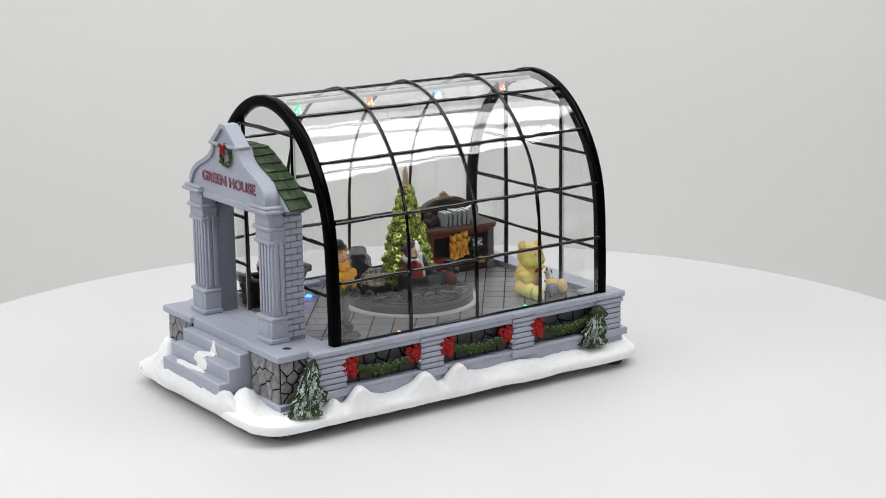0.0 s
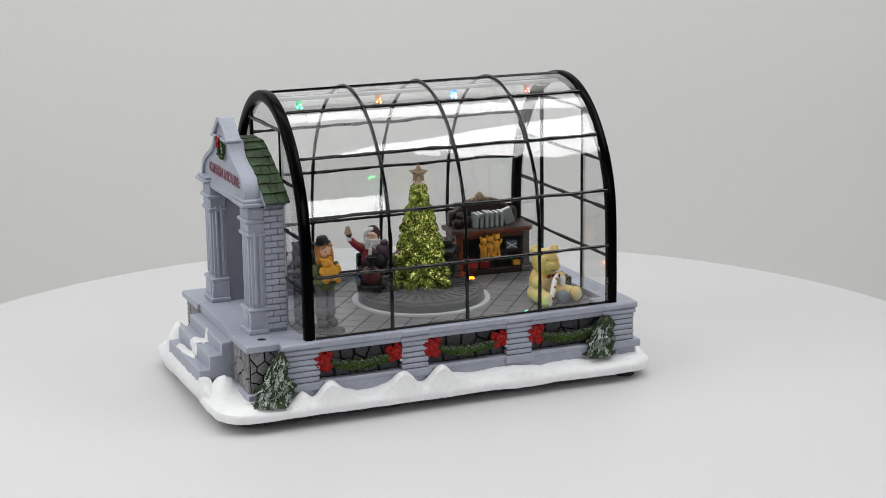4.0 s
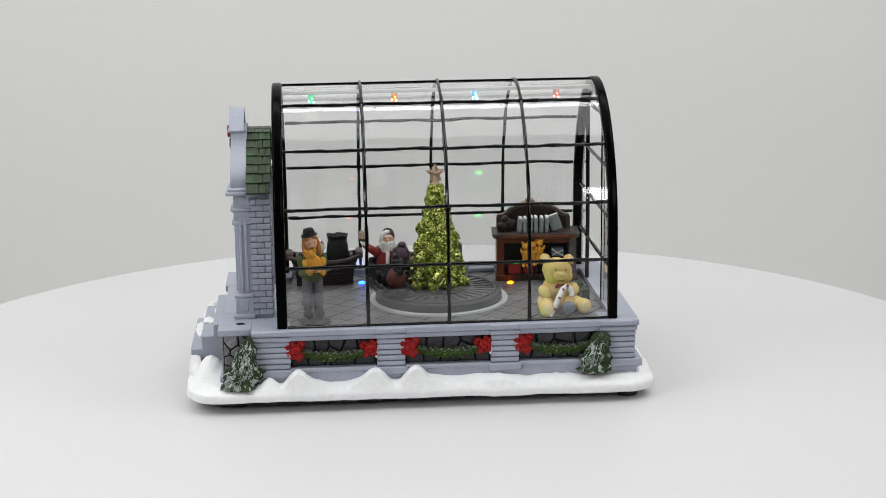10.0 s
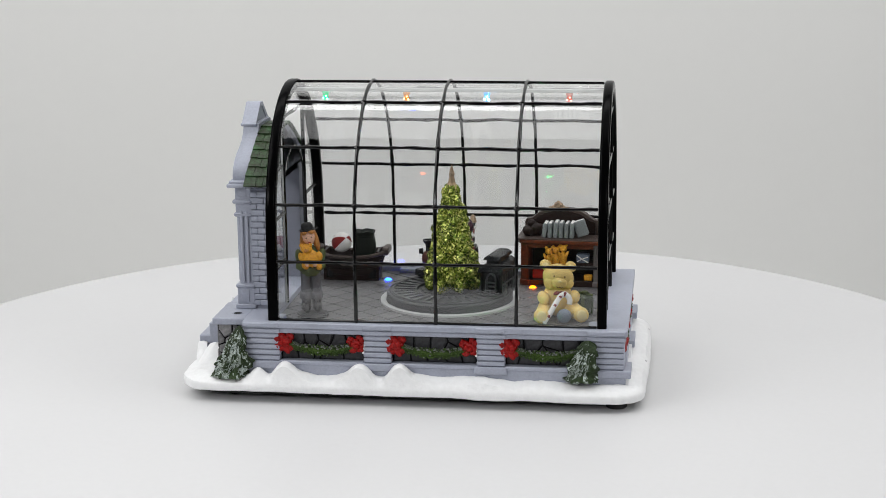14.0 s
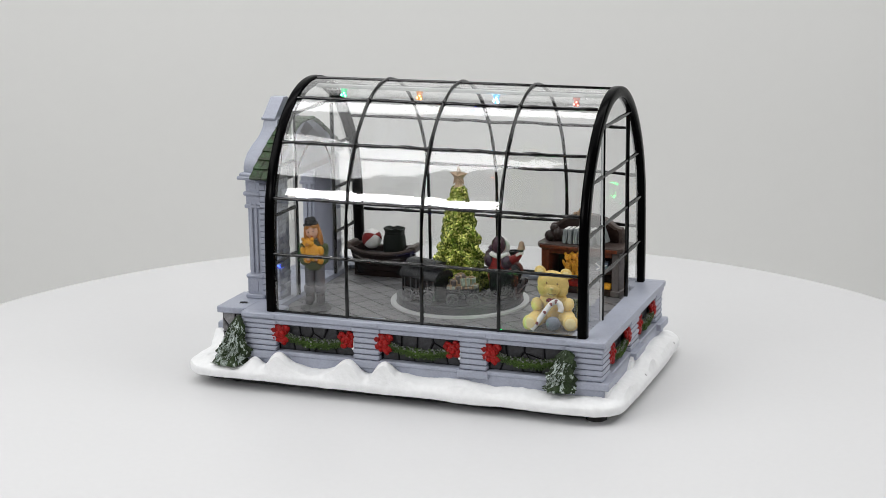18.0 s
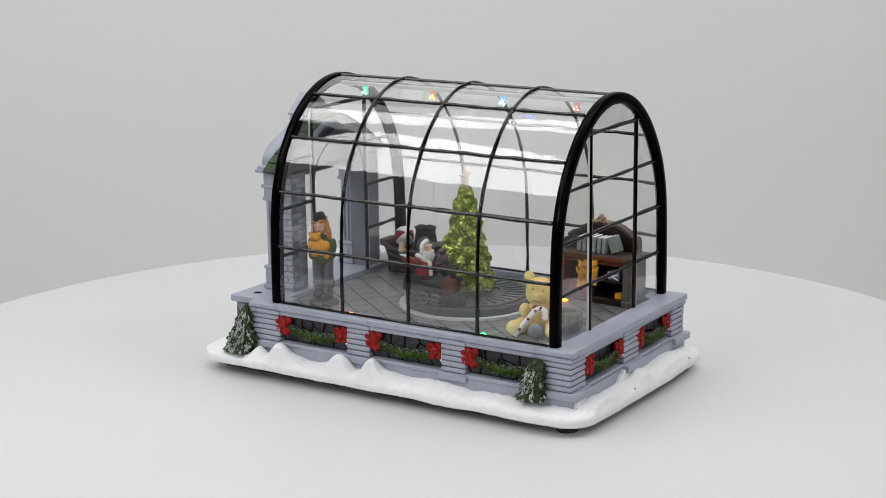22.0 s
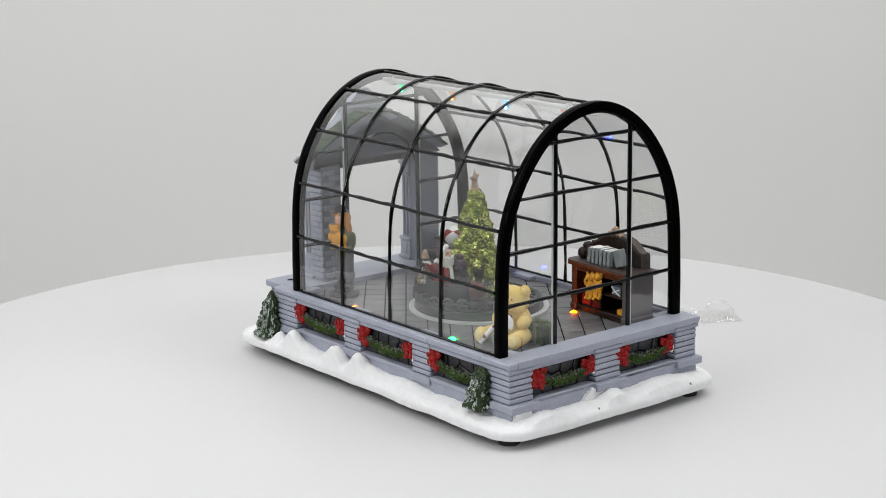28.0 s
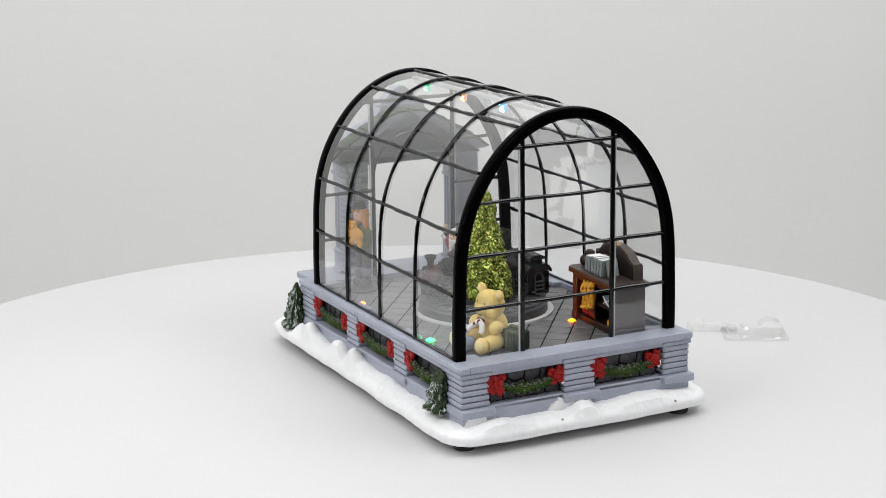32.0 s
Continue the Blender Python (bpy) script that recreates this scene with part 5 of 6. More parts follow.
def build_cabinet():
    t = thing("toy_cabinet", "red-brown wooden shelf cabinet with a row of books on top", "cabinet")
    y0, y1 = -9.0, 9.5
    for x, paint in ((-19.8, WOOD_RED), (22, WOOD_GREY)):
        part("side_panel", Shape().box(x - 2.2, x + 2.2, y0, y1, 0, 25.4, c=0.5).box(x - 2.7, x + 2.7, y0 - 0.5, y1, 0, 3.6, c=0.5), paint, t)
    part("back_panel", Shape().box(-18, 20, y1 - 2, y1, 0, 25.4, c=0.3), WOOD, t)
    part("plinth_board", Shape().box(-18, 20, y0 + 0.4, y1 - 2.1, 0, 3.6, c=0.4), WOOD, t)
    part("inner_shelf", Shape().box(1.2, 19.8, y0 + 1, y1 - 2.1, 12.4, 14.0, c=0.3), WOOD, t)
    part("divider", Shape().box(0.2, 1.6, y0 + 1.2, y1 - 2.1, 3.6, 22.2, c=0.3), WOOD, t)
    part("rail", Shape().box(-17.8, 19.8, y0 + 0.2, y0 + 2, 22.2, 25.4, c=0.3), WOOD_RED, t)
    # worn top with clipped corners and a reddish front edge
    rim = [(-24.4, y1 + 1), (-24.4, y0 + 0.6), (-22.2, y0 - 2.2), (24.0, y0 - 2.2), (26.2, y0 + 0.6), (26.2, y1 + 1)]
    part("tabletop", Shape().prism(rim, "z", 26.2, 28.0).prism([(x * 0.985, y * 0.97) for x, y in rim], "z", 25.3, 26.3), WOOD_TOP, t, "dark brown worn top", smooth=30)
    part("tabletop_edge", Shape().box(-22.0, 23.6, y0 - 2.6, y0 - 2.1, 25.4, 27.4, c=0.2), WOOD_RED, t)
    arch = [(-21.5, 27.9), (-21.5, 34.8), (-20.6, 36.4), (-18.4, 36.6), (-16.6, 37.6), (-14, 39.8), (-10.5, 41.6), (-6, 42.8), (0, 43.2), (6, 42.8), (10.5, 41.6), (14, 39.8), (16.6, 37.6), (18.4, 36.6), (20.6, 36.4), (21.5, 34.8), (21.5, 27.9)]
    part("arched_back", Shape().prism(arch, "y", y1 - 5.0, y1 - 0.3), WOOD_TOP, t, "dark brown arched back board", smooth=30)
    inset = [(x * 0.9, 28.2 + (z - 27.9) * 0.88) for x, z in arch]
    part("back_inset", Shape().prism(inset, "y", y1 - 5.6, y1 - 4.9), WOOD, t, smooth=30)
    crest = Shape()
    for x, z, r in ((0, 44.0, 2.0), (-2.6, 43.2, 1.5), (2.6, 43.2, 1.5), (-4.8, 42.8, 1.1), (4.8, 42.8, 1.1), (0, 46.0, 1.3), (-1.6, 45.2, 1.0), (1.6, 45.2, 1.0)):
        crest.ball(x - 2.2, y1 - 4, z, r, 1.6, r, n=10, rough=0.3, seed=int(x * 3 + 30))
    part("crest", crest, STAR, t, "carved gilt crest")
    # slim books with pale page edges, the last one larger and leaning
    for x, w, h, tilt in ((-9.0, 2.5, 8.2, 8), (-5.6, 2.3, 8.4, 2), (-2.4, 2.4, 9.0, 4), (0.8, 2.3, 8.8, 1), (3.9, 2.2, 8.6, 3), (7.0, 2.2, 8.8, 2), (13.6, 6.6, 9.2, -20)):
        d = 4.4 if w < 4 else 1.9
        b = Shape().box(-w / 2, w / 2, -d, d, 0, h, c=0.35).box(-w / 2 + 0.45, w / 2 - 0.45, -d + 0.7, d - 0.5, h - 0.3, h + 0.12, c=0.05, mat=1)
        if w < 4:
            b.box(-w / 2 - 0.08, w / 2 + 0.08, -d - 0.12, -d + 0.9, h * 0.18, h * 0.25, c=0.08).box(-w / 2 - 0.08, w / 2 + 0.08, -d - 0.12, -d + 0.9, h * 0.76, h * 0.83, c=0.08)
        b = part("book", b, [BOOK, WHITE], t, "" if w < 4 else "larger grey book leaning on the row")
        lean = Matrix.Rotation(radians(tilt), 4, "Y")
        b.matrix_basis = Matrix.Translation(Vector((x, y0 + 5.4, 28.1 + abs(math.sin(radians(tilt))) * w / 2)) * MM) @ lean
    pile = Shape()
    for x, y, z, rx, rz in ((-18.6, 1.0, 31.0, 3.4, 3.2), (-15.0, 2.0, 31.8, 3.6, 4.0), (-12.4, 3.0, 31.4, 2.8, 3.6), (-16.8, 2.4, 35.2, 2.4, 2.2)):
        pile.ball(x, y0 + 5 + y, z, rx, 3.0, rz, n=14, rough=0.14, seed=int(x * -7))
    part("toy_pile", pile, WOOD, t, "dark heap of small toys beside the books")
    for k, (dx, h) in enumerate(((-4.1, 0), (0.1, 0.8), (4.3, 2.0))):
        bear = Shape()
        bear.ball(dx, 0, 5 + h, 2.2, 1.9, 4.0, n=14, rough=0.1, seed=k)
        bear.ball(dx, -0.3, 10.8 + h, 2.2, 2.0, 2.1, n=14, rough=0.1, seed=k + 5)
        bear.ball(dx, -2.2, 10.2 + h, 1.0, 0.7, 0.8, n=8, seed=k + 9)
        for sgn in (-1, 1):
            bear.ball(dx + sgn * 1.7, 0, 12.8 + h, 0.95, 0.7, 1.0, n=8)
            bear.ball(dx + sgn * 2.1, -1.1, 7.4 + h, 0.9, 0.9, 2.4, n=8, turn=(0, sgn * 25, 0))
            bear.ball(dx + sgn * 1.2, -0.6, 1.0 + h, 1.1, 1.1, 2.4, n=8)
            bear.ball(dx + sgn * 1.3, -1.3, -1.0 + h, 1.1, 1.4, 1.0, n=8)
        part("toy_bear", bear, ORANGE, t, "small orange toy bear hanging at the front", at=Matrix.Translation(Vector((-1.4, y0 - 0.9, 10.4)) * MM) @ Matrix.Scale(0.97, 4))
    silver = Shape().box(-3.6, 3.6, -2.5, 2.5, 0, 5.0, c=0.5).tube([(-3.4, -2.7, 4.6), (-0.4, -2.9, 2.4), (3.4, -2.7, 0.4)], 0.4, 5, mat=1).tube([(-3.0, -2.7, 0.8), (0.6, -2.9, 2.8), (3.2, -2.7, 3.6)], 0.3, 5, mat=1)
    part("silver_box", silver, [BLUE_GREY, WHITE], t, "pale silvery parcel on the shelf", at=(13.4, y0 + 4.0, 14.0))
    part("red_box", Shape().box(-4, 4, -3, 3, 0, 6, c=0.5), COAT_RED, t, at=(-11.5, y0 + 5.0, 3.6))
    part("small_red_box", Shape().box(-3, 3, -3, 3, 0, 5, c=0.5), COAT_RED, t, at=(-3.2, y0 + 4.5, 3.6))
    # Orange block added to imitate the amber lamp's reflection in the cabinet.
    part("amber_reflection", Shape().box(-2.4, 2.4, -2, 2, 0, 3.4, c=0.6), ORANGE, t, "small orange block standing in for the amber lamp's reflection", at=(16.6, y0 + 3.2, 3.6))
    RIDERS.append((t, (64.6, 70.2, INNER + 0.3), -4))


def build_trough():
    t = thing("toy_trough", "dark brown boat-shaped wooden trough filled with toys", "trough")

    def hull(u, v):
        """u from end to end, -1 to 1; v from the keel to the rim on the front, 0 to 1."""
        lift = 2.6 * abs(u) ** 2.6
        out = 15.4 + 4.4 * v ** 1.3
        deep = (6.6 + 3.2 * v) * (1 - 0.42 * abs(u) ** 3)
        return out * u, deep, (14.6 + lift) * v

    for sgn, name in ((-1, "front_board"), (1, "back_board")):
        for k in range(4):
            lo, hi = k / 4, (k + 1) / 4
            verts, steps = [], 20
            for i in range(steps + 1):
                u = -1 + 2 * i / steps
                for v, d in ((lo + 0.01, 0.0), (hi - 0.015, 0.25), (hi - 0.015, -1.0), (lo + 0.01, -1.2)):
                    x, y, z = hull(u, v)
                    verts.append((x, sgn * (y + d), z))
            faces = [(i * 4 + j, i * 4 + (j + 1) % 4, i * 4 + 4 + (j + 1) % 4, i * 4 + 4 + j) for i in range(steps) for j in range(4)] + [(0, 1, 2, 3), tuple(steps * 4 + j for j in range(4))]
            part(name, Shape().add(verts, faces), WOOD, t, smooth=30)
        rail = [(hull(-1.04 + 2.08 * i / 16, 1)[0], sgn * hull(max(-1, min(1, -1.04 + 2.08 * i / 16)), 1)[1], hull(max(-1, min(1, -1.04 + 2.08 * i / 16)), 1)[2]) for i in range(17)]
        part("rim_rail", Shape().tube(rail, 1.15, 8), WOOD_TOP, t)
    for sgn in (-1, 1):
        part("end_board", Shape().prism([(-5.6, 0), (5.6, 0), (5.9, 9), (6.2, 17.4), (-6.2, 17.4), (-5.9, 9)], "x", sgn * 15.6 - 0.8, sgn * 15.6 + 0.8), WOOD, t)
        part("end_block", Shape().box(sgn * 20.2 - 2.0, sgn * 20.2 + 2.0, -6.4, 6.4, 15.2, 19.4, c=0.8), WOOD_TOP, t, "raised end of the trough")
    part("floor_board", Shape().box(-15.2, 15.2, -6.2, 6.2, 0.0, 1.2, c=0.2), WOOD, t)
    part("packing", Shape().box(-14.6, 14.6, -6.6, 6.6, 1.2, 12.6, c=1.0), CHARCOAL, t, "dark packing under the toys")
    rope = [(-14 + 28 * i / 18, -10.4 - 0.4 * math.sin(i * 0.9), 12.8 - 2.6 * math.sin(math.pi * i / 18) + 0.4 * math.sin(i * 1.7)) for i in range(19)]
    part("rope", Shape().tube(rope, 0.5, 6), WOOD_GREY, t, "grey cord along the trough")
    RIDERS.append((t, (-57.5, 71.0, INNER + 0.3), 0))
    ball = Shape().ball(0, 0, 0, 5.9, mat=0, n=24, turn=(50, 25, 0))
    for i in range(len(ball.f)):
        a = i % 24
        ball.m[i] = 1 if a in (0, 1, 2, 3, 12, 13, 14, 15) else 0
    b = part("toy_ball", ball, [WHITE, COAT_RED], None, smooth=80)
    tagged(b, "white toy ball with red segments lying in the trough", "ball")
    RIDERS.append((b, (-63.1, 66.8, INNER + 22.6), 25))
    sack = thing("toy_sack", "dark green gift sack tied at the top, in the trough", "sack")
    def squared(shape, wave=0.0):
        """Pulls a round body towards a box with rounded corners; wave ruffles it."""
        rows = []
        for x, y, z in shape.v:
            a = math.atan2(y, x)
            k = (abs(math.cos(a)) ** 4 + abs(math.sin(a)) ** 4) ** -0.25
            rows.append((x * k * 1.02, y * k * 0.80, z + wave * (math.sin(5 * a + 1) + 0.6 * math.sin(9 * a))))
        shape.v = rows
        return shape
    part("sack_body", squared(Shape().lathe([(5.4, 0), (6.1, 1.4), (6.2, 5), (5.8, 9.5), (5.1, 12.0), (4.4, 12.6)], 32, rough=0.05)), SACK, sack, smooth=60)
    part("sack_tie", squared(Shape().tube([(4.9 * math.cos(a), 4.9 * math.sin(a), 12.2) for a in [math.pi * i / 16 for i in range(32)]], 0.6, 6, closed=True)), SACK, sack)
    part("sack_mouth", squared(Shape().lathe([(4.8, 12.2), (5.5, 13.6), (6.0, 15.0), (5.4, 15.2), (4.4, 13.6), (0.4, 13.2)], 32, rough=0.05), 0.35), SACK, sack, "ruffled mouth of the sack", smooth=60)
    RIDERS.append((sack, (-49.8, 69.5, INNER + 14.2), 0))


# ---- the roundabout: rails, train and tree turn together ----
HUB = (5.5, 27.8)
TRACK = 28.5


def on_track(angle, r=TRACK, z=5.6):
    """Pose of a car: x forward along the rails, y towards the hub, z up (mm)."""
    a = radians(angle)
    return Matrix.Translation(Vector((r * math.cos(a), r * math.sin(a), z)) * MM) @ Matrix.Rotation(a + math.pi / 2, 4, "Z")


def build_roundabout():
    t = thing("train_roundabout", "round grey platform with a toy train and a glittering fir", "toy train")
    part("platform", Shape().lathe([(34.6, 0), (35.2, 0.6), (35.2, 4.6), (34.4, 5.4), (32.6, 5.6), (0.5, 5.6)], 96), PLATFORM, t, "dark grey ringed platform")
    for r in (18.6, 31.6):
        ring = [(r * math.cos(a), r * math.sin(a), 6.0) for a in [2 * math.pi * i / 72 for i in range(72)]]
        part("track_rail", Shape().tube(ring, 0.8, 6, closed=True), TRACK_GREY, t)
    edge = [(34.4 * math.cos(a), 34.4 * math.sin(a), 5.0) for a in [2 * math.pi * i / 72 for i in range(72)]]
    part("platform_lip", Shape().tube(edge, 0.7, 6, closed=True), TRACK_GREY, t)
    part("hub_plate", Shape().lathe([(15.5, 5.6), (15.5, 6.4), (13, 7.0), (0.5, 7.2)], 40), PLATFORM, t)
    sleeper = Shape().prism([(-1.0, -6.6), (1.0, -6.6), (1.35, 6.6), (-1.35, 6.6)], "z", -0.5, 0.5, at=Matrix.Rotation(math.pi, 4, "Z")).mesh("sleeper", [TRACK_GREY])
    for k in range(32):
        part("sleeper", sleeper, TRACK_GREY, t, at=on_track(k * 11.25, 25.1, 5.9))
    rim = [(3.0 * math.cos(a), 0, 3.0 * math.sin(a)) for a in [math.pi * i / 10 for i in range(20)]]
    wheel = Shape().tube(rim, 0.6, 6, closed=True)
    for k in range(4):
        a = math.pi * k / 4
        wheel.tube([(-2.9 * math.cos(a), 0, -2.9 * math.sin(a)), (2.9 * math.cos(a), 0, 2.9 * math.sin(a))], 0.35, 5)
    wheel = wheel.ball(0, 0, 0, 0.9, 0.8, 0.9, n=8).mesh("wheel", [TRACK_GREY])

    def wheels(owner, xs, wide=6.4):
        for x in xs:
            for y in (-wide, wide):
                part("wheel", wheel, TRACK_GREY, owner, at=(x, y * 1.06, 3.4))

    # locomotive: red-brown boiler ahead, dark open cab behind
    loco = part("locomotive", Shape().box(-17, 14, -5.0, 5.0, 2.4, 5.6, c=0.7), IRON, t, "dark toy locomotive with a worn red-brown boiler", at=on_track(76, TRACK, 6.2))
    lie = Matrix.Rotation(radians(90), 4, "Y")
    part("boiler", Shape().lathe([(4.2, 0), (5.0, 0.8), (5.2, 5.0), (5.0, 11.4)], 22, at=Matrix.Translation((-4.5, 0, 9.8)) @ lie, rough=0.03), IRON, loco, "dark iron boiler")
    part("boiler_front", Shape().lathe([(5.0, 0), (5.4, 1.0), (5.4, 2.6), (5.1, 4.6), (4.2, 6.4), (2.6, 7.6), (0.8, 8.0)], 22, at=Matrix.Translation((6.6, 0, 10.6)) @ lie, rough=0.04), BOILER, loco, "worn red-brown rounded boiler front", smooth=60)
    for x in (-0.6, 3.8):
        part("boiler_band", Shape().lathe([(5.4, 0), (5.6, 0.5), (5.4, 1.1)], 22, at=Matrix.Translation((x, 0, 9.8)) @ lie), IRON, loco)
    part("chimney", Shape().lathe([(2.2, 14.4), (1.9, 15.6), (1.8, 18.0), (2.3, 19.4), (3.2, 20.4), (3.4, 21.6), (2.4, 21.7), (2.0, 20.6)], 18, at=Matrix.Translation((10.4, 0, 0)), rough=0.04), IRON, loco, "flared chimney")
    part("steam_dome", Shape().ball(1.6, 0, 14.8, 2.0, 2.0, 1.9, n=12), IRON, loco)
    cab = Shape().box(-17.4, -4.2, -6.4, 6.4, 5.0, 12.6, c=1.2).box(-17.6, -15.6, -6.6, 6.6, 5.0, 17.4, c=0.8)
    for y in (-6.2, 6.2):
        cab.box(-17.2, -6.0, y - 0.6, y + 0.6, 11.8, 15.6, c=0.5)
    part("cab", cab, IRON, loco, "dark open cab")
    for sgn in (-1, 1):
        part("cylinder", Shape().lathe([(1.6, 0), (1.9, 0.4), (1.9, 5.4), (1.5, 5.8)], 14, at=Matrix.Translation((6.0, sgn * 5.8, 4.6)) @ lie), IRON, loco)
        part("side_rod", Shape().box(-11.0, 7.0, sgn * 7.5 - 0.3, sgn * 7.5 + 0.3, 3.0, 3.9, c=0.2), TRACK_GREY, loco)
    part("cow_catcher", Shape().prism([(13, -5.4), (18.4, 0), (13, 5.4)], "z", 0.8, 4.6), IRON, loco, smooth=0)
    part("front_lamp", Shape().lathe([(1.5, 0), (1.7, 0.4), (1.6, 2.2), (1.0, 2.6)], 14, at=Matrix.Translation((13.6, 0, 15.0)) @ lie), IRON, loco)
    wheels(loco, (-12.4, -4.6, 3.6))
    # red-coated figure riding the engine
    s = Shape()
    # Lowest band of the coat is charcoal: shade inside the cab, painted on.
    s.lathe([(5.8, -6.0), (6.2, -4.4), (6.5, -2.2)], 20, mat=7, rough=0.08, at=Matrix.Diagonal((0.88, 1, 1, 1)))
    s.lathe([(6.5, -2.2), (6.9, 1), (6.4, 5), (5.4, 9), (4.2, 11.8), (2.8, 13.2)], 20, mat=0, rough=0.08, at=Matrix.Diagonal((0.88, 1, 1, 1)))
    s.tube([(5.6 * math.cos(a), 6.4 * math.sin(a), 2.4) for a in [math.pi * i / 12 for i in range(24)]], 0.75, 6, mat=3, closed=True)
    s.tube([(5.2, 0.2, -2), (5.4, 0, 0), (5.7, -0.2, 3), (5.2, -0.2, 7), (4.2, 0, 10.4)], 1.1, 8, mat=1)
    for i in range(34):
        u, a = random.Random(i).random(), random.Random(i + 90).uniform(-1.25, 1.25)
        s.ball(3.2 * math.cos(a) + 1.0 - 0.4 * u, 3.2 * math.sin(a), 15.2 - 5.6 * u, 1.25, 1.1, 1.5, mat=1, n=7, rough=0.4, seed=i)
    s.ball(0.9, 0, 16.9, 3.3, 3.2, 3.5, mat=2, n=16)
    s.ball(4.2, 0, 16.6, 0.8, 0.8, 0.7, mat=2, n=8)
    for sgn in (-1, 1):
        s.ball(3.6, sgn * 1.6, 15.4, 0.9, 1.7, 0.6, mat=1, n=8, turn=(0, 0, sgn * -20))
        s.ball(3.8, sgn * 1.2, 17.9, 0.4, 0.4, 0.35, mat=3, n=6)
        s.ball(3.6, sgn * 1.3, 18.9, 0.5, 1.0, 0.4, mat=1, n=6)
    for i in range(22):
        a = 2 * math.pi * i / 22
        s.ball(-0.4 + 4.0 * math.cos(a), 4.3 * math.sin(a), 12.5 + 0.4 * math.sin(3 * a), 1.35, 1.35, 1.3, mat=1, n=7, rough=0.35, seed=i + 50)
    for i in range(14):
        a = math.pi * (0.5 + 1.0 * i / 13) - math.pi / 2
        s.ball(1.6 + 0.6 * math.sin(a * 1.0), 3.7 * math.cos(a + math.pi / 2), 17.2 + 3.6 * math.sin(a + math.pi / 2), 1.35, 1.3, 1.3, mat=1, n=7, rough=0.4, seed=i + 80)
    s.ball(-1.2, 0, 17.8, 4.1, 3.8, 5.0, mat=6, n=20, turn=(0, 12, 0), rough=0.04)
    for sgn in (-1, 1):
        s.ball(-1.4, sgn * 5.2, 8.6, 3.4 + 0.5 * sgn, 3.8, 4.2 + 0.4 * sgn, mat=5, n=16, turn=(sgn * -18, 0, 0), rough=0.10)
    # arm held out with a brass bell, other arm round the sack
    s.tube([(0.2, -4.2, 9.4), (0.0, -7.6, 9.8), (-0.2, -10.8, 11.6), (-0.3, -13.2, 14.0)], [2.7, 2.5, 2.2, 1.8], 12, mat=0)
    s.tube([(-0.3 + 1.9 * math.cos(a), -13.4 + 1.4 * math.sin(a), 14.4 - 0.9 * math.sin(a)) for a in [math.pi * i / 6 for i in range(12)]], 0.8, 6, mat=1, closed=True)
    s.ball(-0.3, -14.0, 16.4, 1.8, 1.7, 1.9, mat=3, n=10)
    s.lathe([(2.3, 0), (2.1, 0.6), (1.6, 2.2), (1.3, 3.6), (0.5, 4.4)], 14, mat=4, at=Matrix.Translation((-0.4, -14.6, 17.2)))
    s.tube([(0.8, 4.2, 9.4), (4.0, 5.2, 8.4), (6.6, 4.0, 8.6)], [2.5, 2.2, 1.7], 10, mat=0)
    s.ball(7.0, 3.6, 8.8, 1.7, 1.6, 1.6, mat=3, n=10)
    s.ball(3.6, 7.4, 8.6, 4.6, 4.6, 5.4, mat=5, n=18, rough=0.16)
    s.ball(6.4, 6.2, 4.0, 4.2, 4.4, 4.6, mat=7, n=18, rough=0.14, seed=4)
    s.ball(4.0, 7.8, 14.2, 2.4, 2.4, 1.8, mat=5, n=10, rough=0.25)
    part("rider_figurine", s, [COAT_RED, WHITE, SKIN, BOOT, STAR, DUSK, HOOD, CHARCOAL], t, "red-coated white-bearded figurine raising one arm", at=on_track(55, TRACK - 0.7, 18.0), smooth=60)
    # open wagon heaped with parcels
    wagon = part("parcel_wagon", Shape().box(-8.5, 8.5, -5.8, 5.8, 3.2, 5.0, c=0.4), IRON, t, "open dark wagon heaped with parcels", at=on_track(5, TRACK, 6.2))
    for y in (-5.6, 5.6):
        side = Shape().box(-9, 9, y - 0.6, y + 0.6, 4.6, 9.0, c=0.4)
        for x in (-7.6, -2.6, 2.6, 7.6):
            side.box(x - 0.5, x + 0.5, y - 0.9, y + 0.9, 4.4, 9.4, c=0.2)
        part("wagon_side", side, IRON, wagon)
    for x in (-8.6, 8.6):
        part("wagon_end", Shape().box(x - 0.6, x + 0.6, -5, 5, 4.6, 9.0, c=0.4), IRON, wagon)
    rnd = random.Random(7)
    heap = ((-6, -3, 8, 0), (-5.4, 2.6, 8.4, 1), (-1.6, -3.4, 8.6, 2), (-1.0, 2.8, 8.4, 0), (3.2, -3.0, 8.2, 1), (3.4, 2.8, 8.8, 2), (6.4, -0.6, 8.6, 0), (-3.8, -0.4, 11.4, 2), (1.4, -1.8, 12.0, 0), (1.0, 2.6, 11.6, 1), (5.0, 1.0, 11.8, 0), (-0.8, 0.2, 14.0, 2))
    for x, y, z, k in heap:
        w, d, h = rnd.uniform(1.9, 2.7), rnd.uniform(1.8, 2.5), rnd.uniform(1.6, 2.2)
        box = Shape().box(-w, w, -d, d, -h, h, c=0.35).box(-w - 0.12, w + 0.12, -0.4, 0.4, -h - 0.12, h + 0.12, c=0.1, mat=1).box(-0.4, 0.4, -d - 0.12, d + 0.12, -h - 0.13, h + 0.13, c=0.1, mat=1)
        box.ball(-0.7, 0, h + 0.5, 0.9, 0.5, 0.6, mat=1, n=7).ball(0.7, 0, h + 0.5, 0.9, 0.5, 0.6, mat=1, n=7)
